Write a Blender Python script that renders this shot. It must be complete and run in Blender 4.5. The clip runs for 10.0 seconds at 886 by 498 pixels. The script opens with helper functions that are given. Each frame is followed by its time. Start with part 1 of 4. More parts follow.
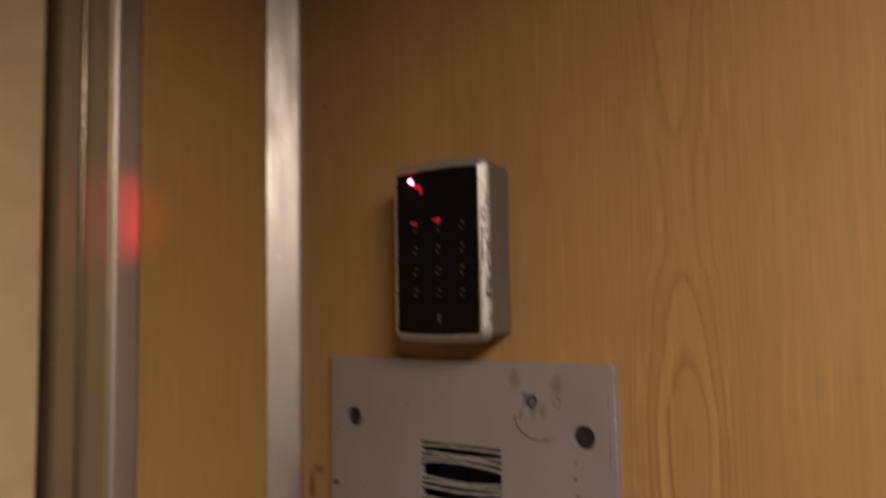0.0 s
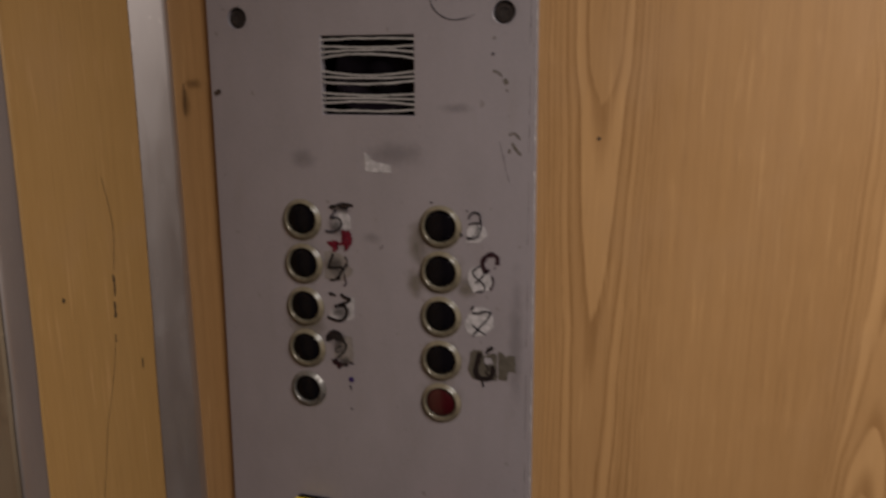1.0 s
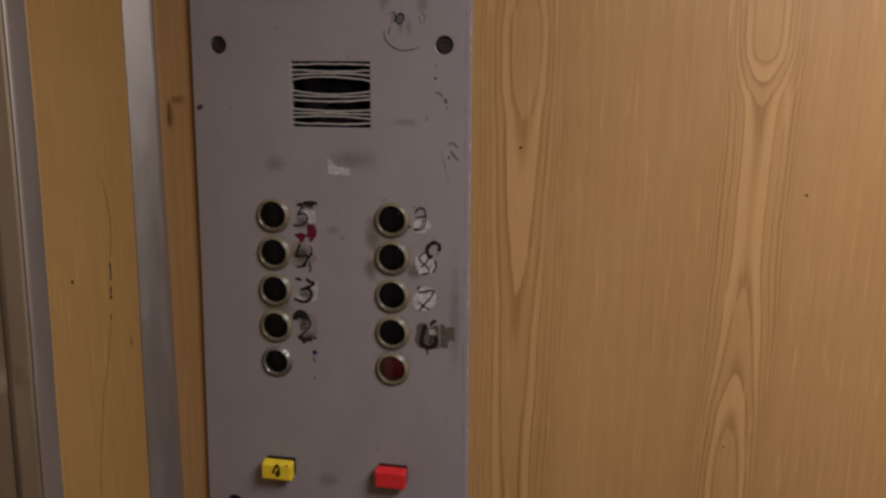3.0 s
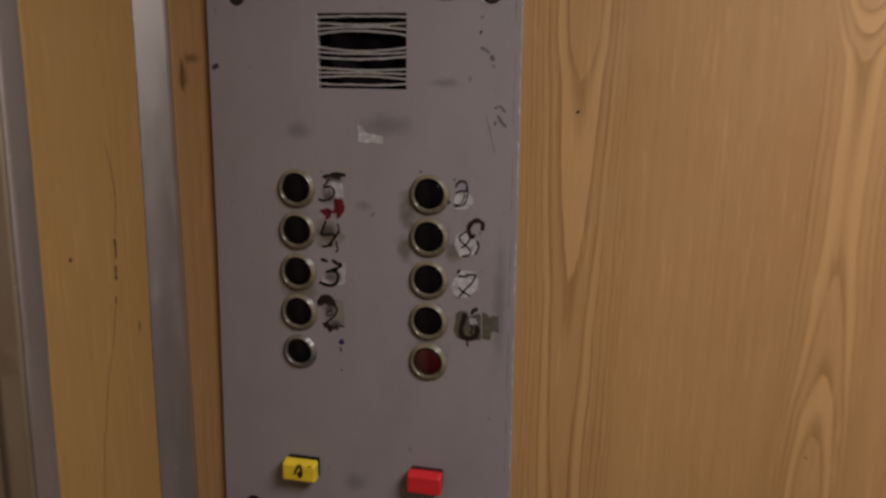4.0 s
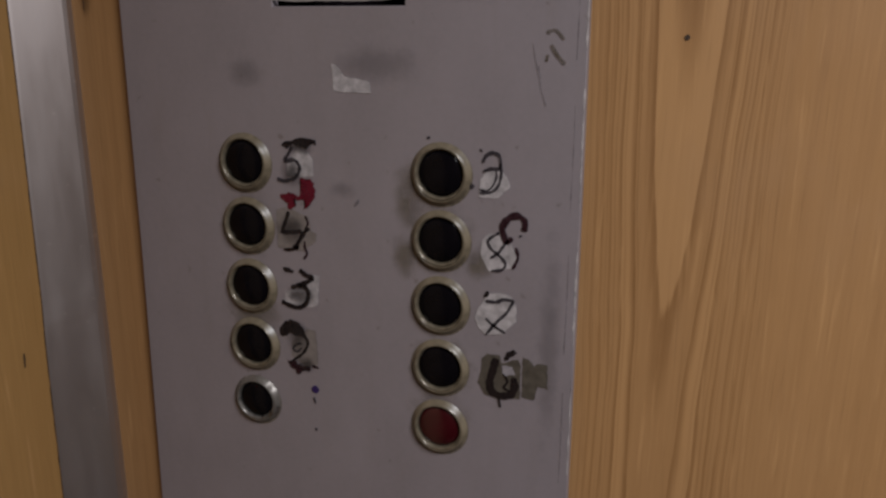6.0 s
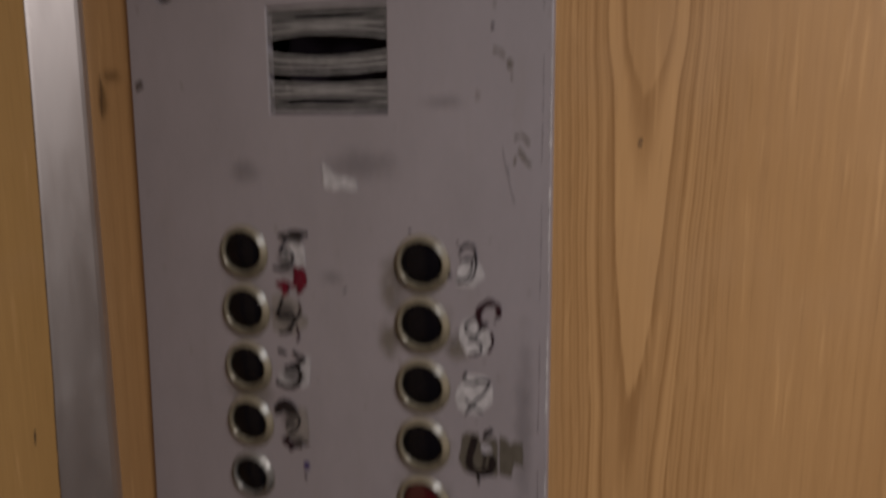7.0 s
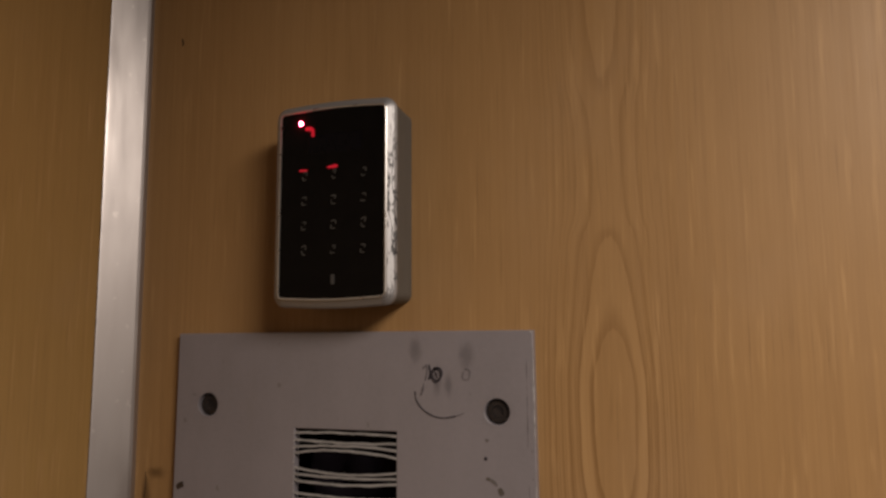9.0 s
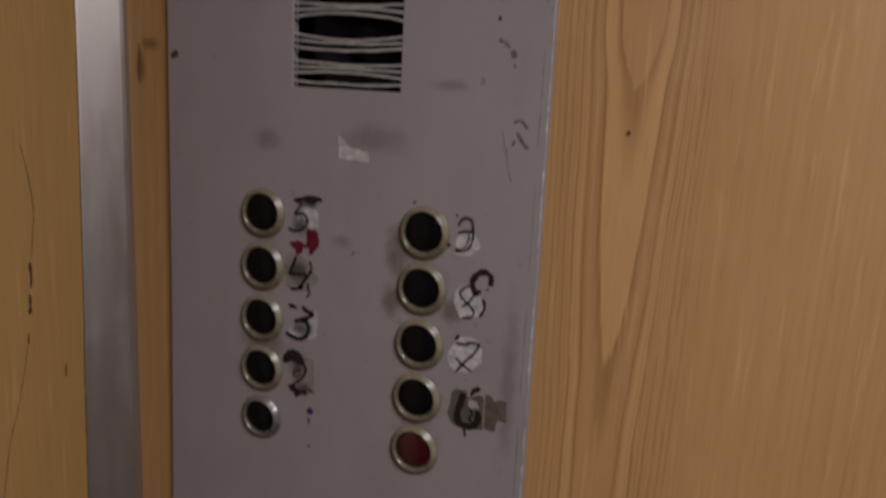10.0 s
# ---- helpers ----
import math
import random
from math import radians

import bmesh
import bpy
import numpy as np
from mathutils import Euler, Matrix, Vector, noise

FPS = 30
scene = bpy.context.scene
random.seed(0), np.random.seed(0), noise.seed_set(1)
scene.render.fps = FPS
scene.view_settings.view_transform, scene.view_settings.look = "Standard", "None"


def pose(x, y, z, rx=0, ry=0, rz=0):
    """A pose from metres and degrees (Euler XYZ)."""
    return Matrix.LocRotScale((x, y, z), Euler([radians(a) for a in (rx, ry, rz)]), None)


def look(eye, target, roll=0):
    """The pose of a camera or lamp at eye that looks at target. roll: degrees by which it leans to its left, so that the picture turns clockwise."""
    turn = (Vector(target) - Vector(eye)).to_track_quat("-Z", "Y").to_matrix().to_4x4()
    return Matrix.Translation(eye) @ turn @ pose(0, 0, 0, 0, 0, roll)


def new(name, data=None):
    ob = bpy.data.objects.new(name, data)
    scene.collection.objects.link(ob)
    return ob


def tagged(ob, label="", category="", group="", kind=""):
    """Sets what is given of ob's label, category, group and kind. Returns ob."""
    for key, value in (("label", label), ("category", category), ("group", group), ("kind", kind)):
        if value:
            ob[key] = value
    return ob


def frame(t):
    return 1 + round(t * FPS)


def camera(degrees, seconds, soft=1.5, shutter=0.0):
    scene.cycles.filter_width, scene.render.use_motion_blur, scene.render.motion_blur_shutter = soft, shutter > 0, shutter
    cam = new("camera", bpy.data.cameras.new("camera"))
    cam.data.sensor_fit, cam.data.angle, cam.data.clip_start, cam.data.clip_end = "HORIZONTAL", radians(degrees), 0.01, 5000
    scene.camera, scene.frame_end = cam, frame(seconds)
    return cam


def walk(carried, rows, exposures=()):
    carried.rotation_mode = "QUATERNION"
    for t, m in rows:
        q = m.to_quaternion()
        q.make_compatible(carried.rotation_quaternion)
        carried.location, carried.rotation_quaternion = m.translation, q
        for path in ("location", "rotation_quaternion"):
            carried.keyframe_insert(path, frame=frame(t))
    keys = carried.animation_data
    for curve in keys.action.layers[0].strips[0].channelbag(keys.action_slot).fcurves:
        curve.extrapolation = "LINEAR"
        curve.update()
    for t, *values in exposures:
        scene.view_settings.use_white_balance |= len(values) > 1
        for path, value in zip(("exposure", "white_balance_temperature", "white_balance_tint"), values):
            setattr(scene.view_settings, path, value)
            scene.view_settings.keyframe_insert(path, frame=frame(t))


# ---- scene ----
cam = camera(60.1, 10.0, soft=2.6, shutter=0.5)
PATH = [
    (0, (0.2650, -0.3770, 1.4411), (-0.8907, 1.2489, 1.5858), -1.00),
    (0.2, (0.2267, -0.3905, 1.4330), (-0.7071, 1.3768, 1.5001), -0.98),
    (0.3, (0.2182, -0.3894, 1.4344), (-0.6669, 1.4041, 1.4379), -0.96),
    (0.5, (0.1904, -0.3952, 1.4168), (-0.5269, 1.4644, 1.2511), -1.43),
    (0.7, (0.1859, -0.3884, 1.3631), (-0.4740, 1.4707, 1.0341), -0.69),
    (0.9, (0.1817, -0.4133, 1.3423), (-0.4087, 1.4522, 0.9283), -0.34),
    (1, (0.1742, -0.4239, 1.3402), (-0.3677, 1.4455, 0.8798), -0.23),
    (1.5, (0.1845, -0.4677, 1.3363), (-0.2322, 1.4330, 0.8740), 0.48),
    (2, (0.1870, -0.5300, 1.3439), (-0.1875, 1.3928, 0.9409), 0.59),
    (2.2, (0.1877, -0.5314, 1.3437), (-0.1727, 1.3945, 0.9427), 0.60),
    (3.3, (0.1781, -0.5188, 1.3393), (-0.1698, 1.4066, 0.9247), 0.61),
    (3.5, (0.1764, -0.5184, 1.3409), (-0.1760, 1.4033, 0.9129), 0.69),
    (4, (0.1615, -0.4633, 1.3236), (-0.2591, 1.4401, 0.8762), 0.75),
    (4.3, (0.1395, -0.3842, 1.3142), (-0.2837, 1.5170, 0.8600), 1.11),
    (4.5, (0.1298, -0.3306, 1.3104), (-0.3421, 1.5513, 0.8248), 1.01),
    (5, (0.1341, -0.2716, 1.3002), (-0.3999, 1.5915, 0.8068), 1.01),
    (5.5, (0.1383, -0.2788, 1.3004), (-0.4337, 1.5626, 0.7691), 0.66),
    (6.8, (0.1567, -0.3011, 1.3057), (-0.4533, 1.5473, 0.8460), -0.00),
    (7, (0.1636, -0.3047, 1.3154), (-0.4727, 1.5567, 0.9542), -0.05),
    (7.2, (0.1699, -0.3174, 1.3467), (-0.4848, 1.5654, 1.1838), -0.14),
    (7.3, (0.1710, -0.3282, 1.3690), (-0.4673, 1.5653, 1.2830), -0.74),
    (7.5, (0.1815, -0.3453, 1.4010), (-0.4616, 1.5451, 1.5138), -0.48),
    (8, (0.1900, -0.3586, 1.4110), (-0.4573, 1.5055, 1.7369), -0.76),
    (8.5, (0.1863, -0.3570, 1.4039), (-0.4698, 1.5073, 1.7099), -0.90),
    (9, (0.1844, -0.3577, 1.4024), (-0.4700, 1.5166, 1.6444), -0.30),
    (9.3, (0.1927, -0.3615, 1.4106), (-0.4748, 1.5140, 1.6026), 0.24),
    (9.5, (0.1861, -0.3623, 1.3880), (-0.4737, 1.5257, 1.4004), 1.26),
    (9.6, (0.1830, -0.3493, 1.3609), (-0.5014, 1.5205, 1.1736), 1.92),
    (9.7, (0.1754, -0.3434, 1.3324), (-0.4865, 1.5235, 1.0551), 2.34),
    (10, (0.1809, -0.3308, 1.3195), (-0.4911, 1.5040, 0.8933), 3.08),
]
walk(cam, [(t, look(eye, target, roll)) for t, eye, target, roll in PATH], [
    (0, -0.08, 8000, 12), (0.5, -0.10, 7500, 13), (1, -0.05, 6650, 10), (2, 0.0, 6550, 10), (3.5, -0.05, 6550, 10), (4.5, -0.04, 6500, 9), (5, -0.02, 6100, 10), (5.5, -0.05, 6050, 10),
    (7, -0.02, 6300, 10), (7.5, -0.10, 7100, 10), (8, -0.15, 7500, 10), (8.5, -0.15, 7300, 10), (9.3, -0.15, 7000, 10), (9.7, -0.08, 6600, 10), (10, -0.04, 6250, 10)])

# ---- light: one round hanging lamp of the cab, above and behind to the right ----
world = bpy.data.worlds.new("cab_dark")
world.use_nodes = True
world.node_tree.nodes["Background"].inputs[0].default_value = (0.02, 0.018, 0.016, 1)
world.node_tree.nodes["Background"].inputs[1].default_value = 0.3
scene.world = world
lamp_data = bpy.data.lights.new("ceiling_lamp", "AREA")
lamp_data.shape, lamp_data.size = "DISK", 0.38
lamp_data.energy, lamp_data.color = 13.4, (1.0, 0.955, 0.935)
lamp_data.spread = math.radians(172)  # a shallow shade
lamp = new("ceiling_lamp", lamp_data)
lamp.matrix_world = look((0.60, -0.52, 1.765), (0.60, -0.50, 1.0))

# the keypad's red indicator throws a narrow beam across to the door jamb
beam_data = bpy.data.lights.new("indicator_beam", "SPOT")
beam_data.energy, beam_data.color = 0.2, (1.0, 0.02, 0.05)
beam_data.spot_size, beam_data.spot_blend, beam_data.shadow_soft_size = math.radians(24), 1.0, 0.0008
beam = new("indicator_beam", beam_data)
beam.matrix_world = look((-0.0100, -0.0262, 1.5130), (-0.135, -0.1290, 1.4940))


# ---- materials ----
class Nodes:
    """A node material with short ways to add and join nodes."""

    def __init__(self, name):
        self.mat = bpy.data.materials.new(name)
        self.mat.use_nodes = True
        self.tree = self.mat.node_tree
        self.bsdf = self.tree.nodes["Principled BSDF"]
        self.out = self.tree.nodes["Material Output"]

    def add(self, kind):
        return self.tree.nodes.new("ShaderNode" + kind)

    def put(self, socket, value):
        if isinstance(value, bpy.types.NodeSocket):
            self.tree.links.new(value, socket)
        else:
            socket.default_value = value

    def math(self, op, a, b=0.0, c=0.0):
        node = self.add("Math")
        node.operation = op
        for i, v in enumerate((a, b, c)):
            self.put(node.inputs[i], v)
        return node.outputs[0]

    def place(self):
        return self.add("TexCoord").outputs["Object"]

    def stretch(self, vector, scale, shift=(0, 0, 0)):
        node = self.add("Mapping")
        self.put(node.inputs["Vector"], vector)
        node.inputs["Scale"].default_value = scale
        node.inputs["Location"].default_value = shift
        return node.outputs[0]

    def noise(self, vector, scale=1.0, detail=4.0, rough=0.55):
        node = self.add("TexNoise")
        self.put(node.inputs["Vector"], vector)
        node.inputs["Scale"].default_value = scale
        node.inputs["Detail"].default_value = detail
        node.inputs["Roughness"].default_value = rough
        return node.outputs["Fac"]

    def span(self, value, a, b, c=0.0, d=1.0, smooth=False):
        node = self.add("MapRange")
        if smooth:
            node.interpolation_type = "SMOOTHSTEP"
        for i, v in enumerate((value, a, b, c, d)):
            self.put(node.inputs[i], v)
        return node.outputs[0]

    def mix(self, fac, a, b, how="MIX"):
        node = self.add("Mix")
        node.data_type, node.blend_type = "RGBA", how
        self.put(node.inputs[0], fac)
        self.put(node.inputs[6], a if isinstance(a, bpy.types.NodeSocket) else (*a, 1))
        self.put(node.inputs[7], b if isinstance(b, bpy.types.NodeSocket) else (*b, 1))
        return node.outputs[2]

    def bump(self, height, strength=0.2, distance=0.0005):
        node = self.add("Bump")
        self.put(node.inputs["Height"], height)
        node.inputs["Strength"].default_value = strength
        node.inputs["Distance"].default_value = distance
        self.tree.links.new(node.outputs[0], self.bsdf.inputs["Normal"])

    def finish(self, color, rough=0.5, metal=0.0):
        self.put(self.bsdf.inputs["Base Color"], color if isinstance(color, bpy.types.NodeSocket) else (*color, 1))
        self.put(self.bsdf.inputs["Roughness"], rough)
        self.put(self.bsdf.inputs["Metallic"], metal)
        return self.mat


def plain(name, color, rough=0.5, metal=0.0, vary=0.18, scale=120.0, gloss=0.5):
    """A surface of one colour with fine mottling and a little relief."""
    n = Nodes(name)
    grain = n.noise(n.place(), scale, 5)
    tone = n.span(grain, 0.3, 0.7, 1 - vary, 1 + vary)
    col = n.mix(1.0, color, n.add("CombineColor").outputs[0], "MULTIPLY")
    comb = [x for x in n.tree.nodes if x.bl_idname == "ShaderNodeCombineColor"][0]
    for i in range(3):
        n.put(comb.inputs[i], tone)
    n.bump(grain, 0.15, 0.0002)
    n.bsdf.inputs["Specular IOR Level"].default_value = gloss
    return n.finish(col, n.span(grain, 0.3, 0.7, rough * 0.85, min(1, rough * 1.15)), metal)


def wood(name, across, figures, light, dark, shift=0.0):
    """Varnished veneer with upright grain. figures: cathedral figures as (middle, width, phase, heights of the
    growth rings along the board from z = 0.9 to 1.7)."""
    n = Nodes(name)
    place = n.place()
    sep = n.add("SeparateXYZ")
    n.put(sep.inputs[0], place)
    u, z = sep.outputs[across], sep.outputs[2]
    comb = n.add("CombineXYZ")
    n.put(comb.inputs[0], u)
    n.put(comb.inputs[1], z)
    flat = comb.outputs[0]
    fibre = n.noise(n.stretch(flat, (520, 7, 1), (shift, 0, 0)), 1, 5, 0.65)
    streak = n.noise(n.stretch(flat, (230, 1.7, 1), (shift, 3, 0)), 1, 5, 0.65)
    broad = n.noise(n.stretch(flat, (14, 1.0, 1), (shift, 7, 0)), 1, 3, 0.5)
    pores = n.noise(n.stretch(flat, (900, 26, 1), (shift, 1, 0)), 1, 2, 0.5)
    wob = n.noise(n.stretch(flat, (24, 7, 1), (shift, 5, 0)), 1, 3, 0.5)
    uneven = n.noise(n.stretch(flat, (75, 3.2, 1), (shift, 11, 0)), 1, 4, 0.6)
    pale = 0.0
    late = n.math("MULTIPLY", n.span(streak, 0.40, 0.68, 0.0, 1.0, True), 0.17)
    for middle, width, phase, heights in figures:
        curve = n.add("FloatCurve")
        pts = curve.mapping.curves[0].points
        last = len(heights) - 1
        pts[0].location, pts[1].location = (heights[0][0], heights[0][1]), (heights[last][0], heights[last][1])
        for a, b in heights[1:last]:
            pts.new(a, b)
        curve.mapping.update()
        n.put(curve.inputs["Value"], n.span(z, 0.9, 1.7))
        off = n.math("ADD", n.math("SUBTRACT", u, middle), n.math("MULTIPLY", n.math("SUBTRACT", wob, 0.5), 0.008))
        d = n.math("DIVIDE", off, width)
        d2 = n.math("POWER", n.math("ABSOLUTE", d), 2.0)
        # the outer rings straighten
        tall = n.math("MULTIPLY", curve.outputs[0], n.span(n.math("ABSOLUTE", d), 0.4, 1.6, 1.0, 0.42, True))
        g = n.math("ADD", d2, tall)
        fine = n.math("MULTIPLY", n.math("SUBTRACT", fibre, 0.5), 0.14)
        f = n.math("FRACT", n.math("ADD", n.math("MULTIPLY_ADD", g, 4.0, phase), fine))
        ring = n.math("MULTIPLY", n.span(f, 0.0, 0.42, 1.0, 0.0, True), n.span(f, 0.93, 1.0, 1.0, 1.0))
        edge = n.span(f, 0.955, 1.0, 0.0, 1.0, True)
        ring = n.math("MAXIMUM", ring, edge)
        ring = n.math("MULTIPLY", ring, n.span(uneven, 0.30, 0.66, 0.45, 1.0))
        # rings differ in strength from one another
        which = n.math("FLOOR", n.math("ADD", n.math("MULTIPLY_ADD", g, 4.0, phase), fine))
        # every other band of the figure is paler
        band = n.math("MULTIPLY", n.math("PINGPONG", which, 1.0), n.math("MULTIPLY", n.math("SUBTRACT", 1.0, edge), n.span(f, 0.05, 0.5, 0.0, 1.0, True)))
        dice = n.add("TexWhiteNoise")
        dice.noise_dimensions = "1D"
        n.put(dice.inputs["W"], which)
        ring = n.math("MULTIPLY", ring, n.span(dice.outputs["Value"], 0.0, 1.0, 0.7, 1.0))
        # thin lines between the rings
        thin = n.math("FRACT", n.math("ADD", n.math("MULTIPLY_ADD", g, 9.0, phase), n.math("MULTIPLY", fine, 3.0)))
        thin = n.math("MULTIPLY", n.span(thin, 0.0, 0.45, 0.75, 0.0, True), n.span(n.math("ABSOLUTE", d), 0.3, 0.7, 0.0, 1.0))
        ring = n.math("MAXIMUM", ring, n.math("MULTIPLY", thin, n.span(uneven, 0.35, 0.6, 0.2, 1.0)))
        mask = n.span(n.math("ADD", n.math("ABSOLUTE", d), n.math("MULTIPLY", n.math("SUBTRACT", uneven, 0.5), 0.8)), 0.95, 1.9, 1.0, 0.0, True)
        pale = n.math("MAXIMUM", pale, n.math("MULTIPLY", band, n.span(n.math("ABSOLUTE", d), 0.55, 1.05, 1.0, 0.0, True)))
        late = n.math("MAXIMUM", n.math("MULTIPLY", late, n.math("SUBTRACT", 1.0, mask)), n.math("MULTIPLY", n.math("MULTIPLY", ring, mask), n.span(z, 1.36, 1.45, 0.98, 0.42, True)))
    late = n.math("ADD", n.math("MULTIPLY", late, 0.78), n.math("MULTIPLY", n.span(fibre, 0.34, 0.70), 0.20))
    late = n.math("ADD", late, n.math("MULTIPLY", n.span(broad, 0.3, 0.7), 0.17))
    patchy = n.noise(n.stretch(flat, (9, 5, 1), (shift, 2, 0)), 1, 4, 0.6)
    late = n.math("ADD", late, n.span(patchy, 0.35, 0.68, -0.05, 0.10))
    col = n.mix(late, light, dark)
    col = n.mix(n.math("MULTIPLY", pale, n.span(z, 1.36, 1.43, 0.40, 0.10)), col, PALE)
    col = n.mix(n.span(pores, 0.6, 0.75, 0.0, 0.22), col, tuple(c * 0.5 for c in dark))
    fleck = n.noise(n.stretch(flat, (1300, 42, 1), (shift, 9, 0)), 1, 3, 0.6)
    col = n.mix(n.span(fleck, 0.56, 0.74, 0.0, 0.3), col, tuple(min(1, c * 1.22) for c in light))
    # short pale dashes, and dull patches where hands have rubbed the varnish
    dash = n.noise(n.stretch(flat, (330, 16, 1), (shift, 13, 0)), 1, 3, 0.55)
    col = n.mix(n.span(dash, 0.57, 0.72, 0.0, 0.42, True), col, PALE)
    rubbed = n.noise(n.stretch(flat, (16, 11, 1), (shift, 17, 0)), 1, 5, 0.6)
    col = n.mix(n.span(rubbed, 0.52, 0.72, 0.0, 0.20, True), col, (0.30, 0.175, 0.085))
    n.bump(n.math("ADD", fibre, n.math("MULTIPLY", pores, -0.5)), 0.12, 0.0002)
    n.bsdf.inputs["Specular IOR Level"].default_value = 0.36
    return n.finish(col, n.math("ADD", n.span(streak, 0.3, 0.7, 0.40, 0.50), n.span(rubbed, 0.45, 0.7, 0.0, 0.10)))


def panel_paint():
    n = Nodes("grey_panel_paint")
    place = n.place()
    fine = n.noise(place, 420, 4)
    blot = n.noise(n.stretch(place, (1, 1, 0.6)), 26, 5, 0.6)
    speck = n.noise(place, 170, 3, 0.4)
    wipes = n.noise(n.stretch(place, (90, 1, 14)), 1, 4, 0.6)
    col = n.mix(n.span(blot, 0.35, 0.7), (0.197, 0.172, 0.184), (0.165, 0.143, 0.151))
    col = n.mix(n.span(fine, 0.3, 0.7, 0.0, 0.25), col, (0.230, 0.203, 0.213))
    col = n.mix(n.span(wipes, 0.55, 0.75, 0.0, 0.28), col, (0.16, 0.135, 0.13))
    col = n.mix(n.span(speck, 0.69, 0.74, 0.0, 0.55), col, (0.09, 0.07, 0.065))
    n.bump(n.math("ADD", fine, n.math("MULTIPLY", blot, 2.0)), 0.1, 0.0003)
    n.bsdf.inputs["Specular IOR Level"].default_value = 1.0
    return n.finish(col, n.span(blot, 0.3, 0.7, 0.38, 0.48))


def brushed(name, color, rough=0.3):
    """Upright brushed metal, scratched and fingered."""
    n = Nodes(name)
    place = n.place()
    line = n.noise(n.stretch(place, (900, 900, 8)), 1, 3)
    smear = n.noise(n.stretch(place, (40, 40, 9)), 1, 4, 0.6)
    dots = n.noise(place, 190, 2, 0.4)
    col = n.mix(n.span(smear, 0.35, 0.7, 0.0, 0.5), color, tuple(c * 0.72 for c in color))
    col = n.mix(n.span(dots, 0.7, 0.75, 0.0, 0.5), col, tuple(min(1, c * 1.25) for c in color))
    n.bump(line, 0.12, 0.0001)
    return n.finish(col, n.span(smear, 0.3, 0.7, rough * 0.8, rough * 1.35), 0.9)


def grimy_metal(name, color, grime, amount, rough=0.28):
    n = Nodes(name)
    place = n.place()
    dirt = n.noise(place, 240, 5, 0.65)
    fine = n.noise(place, 900, 3)
    fac = n.span(dirt, 0.62 - amount * 0.4, 0.72 - amount * 0.2)
    col = n.mix(fac, color, grime)
    n.bump(n.math("ADD", fine, dirt), 0.15, 0.0002)
    return n.finish(col, n.span(fac, 0.0, 1.0, rough, 0.6), n.span(fac, 0.0, 1.0, 0.95, 0.25))


def worn_chrome():
    """Bright plating, flaked on the edge to a dark base."""
    n = Nodes("flaked_chrome")
    place = n.place()
    flake = n.noise(n.stretch(place, (210, 210, 60)), 1, 5, 0.65)
    sep = n.add("SeparateXYZ")
    n.put(sep.inputs[0], place)
    line = n.span(n.math("ABSOLUTE", n.math("SUBTRACT", flake, 0.5)), 0.02, 0.038, 1.0, 0.0)
    line = n.math("MAXIMUM", line, n.span(flake, 0.64, 0.68))
    fac = n.math("MULTIPLY", line, n.span(sep.outputs[0], 0.035, 0.0385, 0.12, 1.0))
    fac = n.math("MULTIPLY", fac, n.span(n.math("ABSOLUTE", n.math("SUBTRACT", sep.outputs[2], 1.462)), 0.022, 0.05, 1.0, 0.25, True))
    col = n.mix(fac, (0.37, 0.35, 0.345), (0.035, 0.031, 0.031))
    n.bump(flake, 0.3, 0.0003)
    return n.finish(col, n.span(fac, 0.0, 1.0, 0.5, 0.6), n.span(fac, 0.0, 1.0, 0.7, 0.0))


def smudge_mat(name, color, strength):
    """A soft stain that thins out towards its rim."""
    n = Nodes(name)
    gen = n.add("TexCoord").outputs["Generated"]
    sep = n.add("SeparateXYZ")
    n.put(sep.inputs[0], gen)
    dx = n.math("MULTIPLY_ADD", sep.outputs[0], 2.0, -1.0)
    dz = n.math("MULTIPLY_ADD", sep.outputs[2], 2.0, -1.0)
    r = n.math("SQRT", n.math("ADD", n.math("MULTIPLY", dx, dx), n.math("MULTIPLY", dz, dz)))
    cloud = n.noise(n.place(), 130, 5, 0.65)
    r = n.math("ADD", r, n.math("MULTIPLY", n.math("SUBTRACT", cloud, 0.5), 1.1))
    n.finish(color, 0.6)
    n.bsdf.inputs["Specular IOR Level"].default_value = 0.08
    n.put(n.bsdf.inputs["Alpha"], n.span(r, 0.1, 0.95, strength, 0.0, True))
    return n.mat


def marker(name, color, thin, full):
    """Felt-tip ink, worn thin in places so that the ground shows through."""
    n = Nodes(name)
    wear = n.noise(n.place(), 420, 5, 0.7)
    wide = n.noise(n.place(), 150, 3, 0.5)
    both = n.math("ADD", n.math("MULTIPLY", wear, 0.6), n.math("MULTIPLY", wide, 0.4))
    n.put(n.bsdf.inputs["Alpha"], n.span(both, 0.38, 0.56, full, thin))
    n.bsdf.inputs["Specular IOR Level"].default_value = 0.12
    return n.finish(n.mix(n.span(wear, 0.35, 0.65), color, tuple(c * 1.7 for c in color)), 0.6)


def glow(name, color, strength):
    n = Nodes(name)
    n.bsdf.inputs["Emission Color"].default_value = (*color, 1)
    n.bsdf.inputs["Emission Strength"].default_value = strength
    return n.finish((0.2, 0.01, 0.02), 0.3)


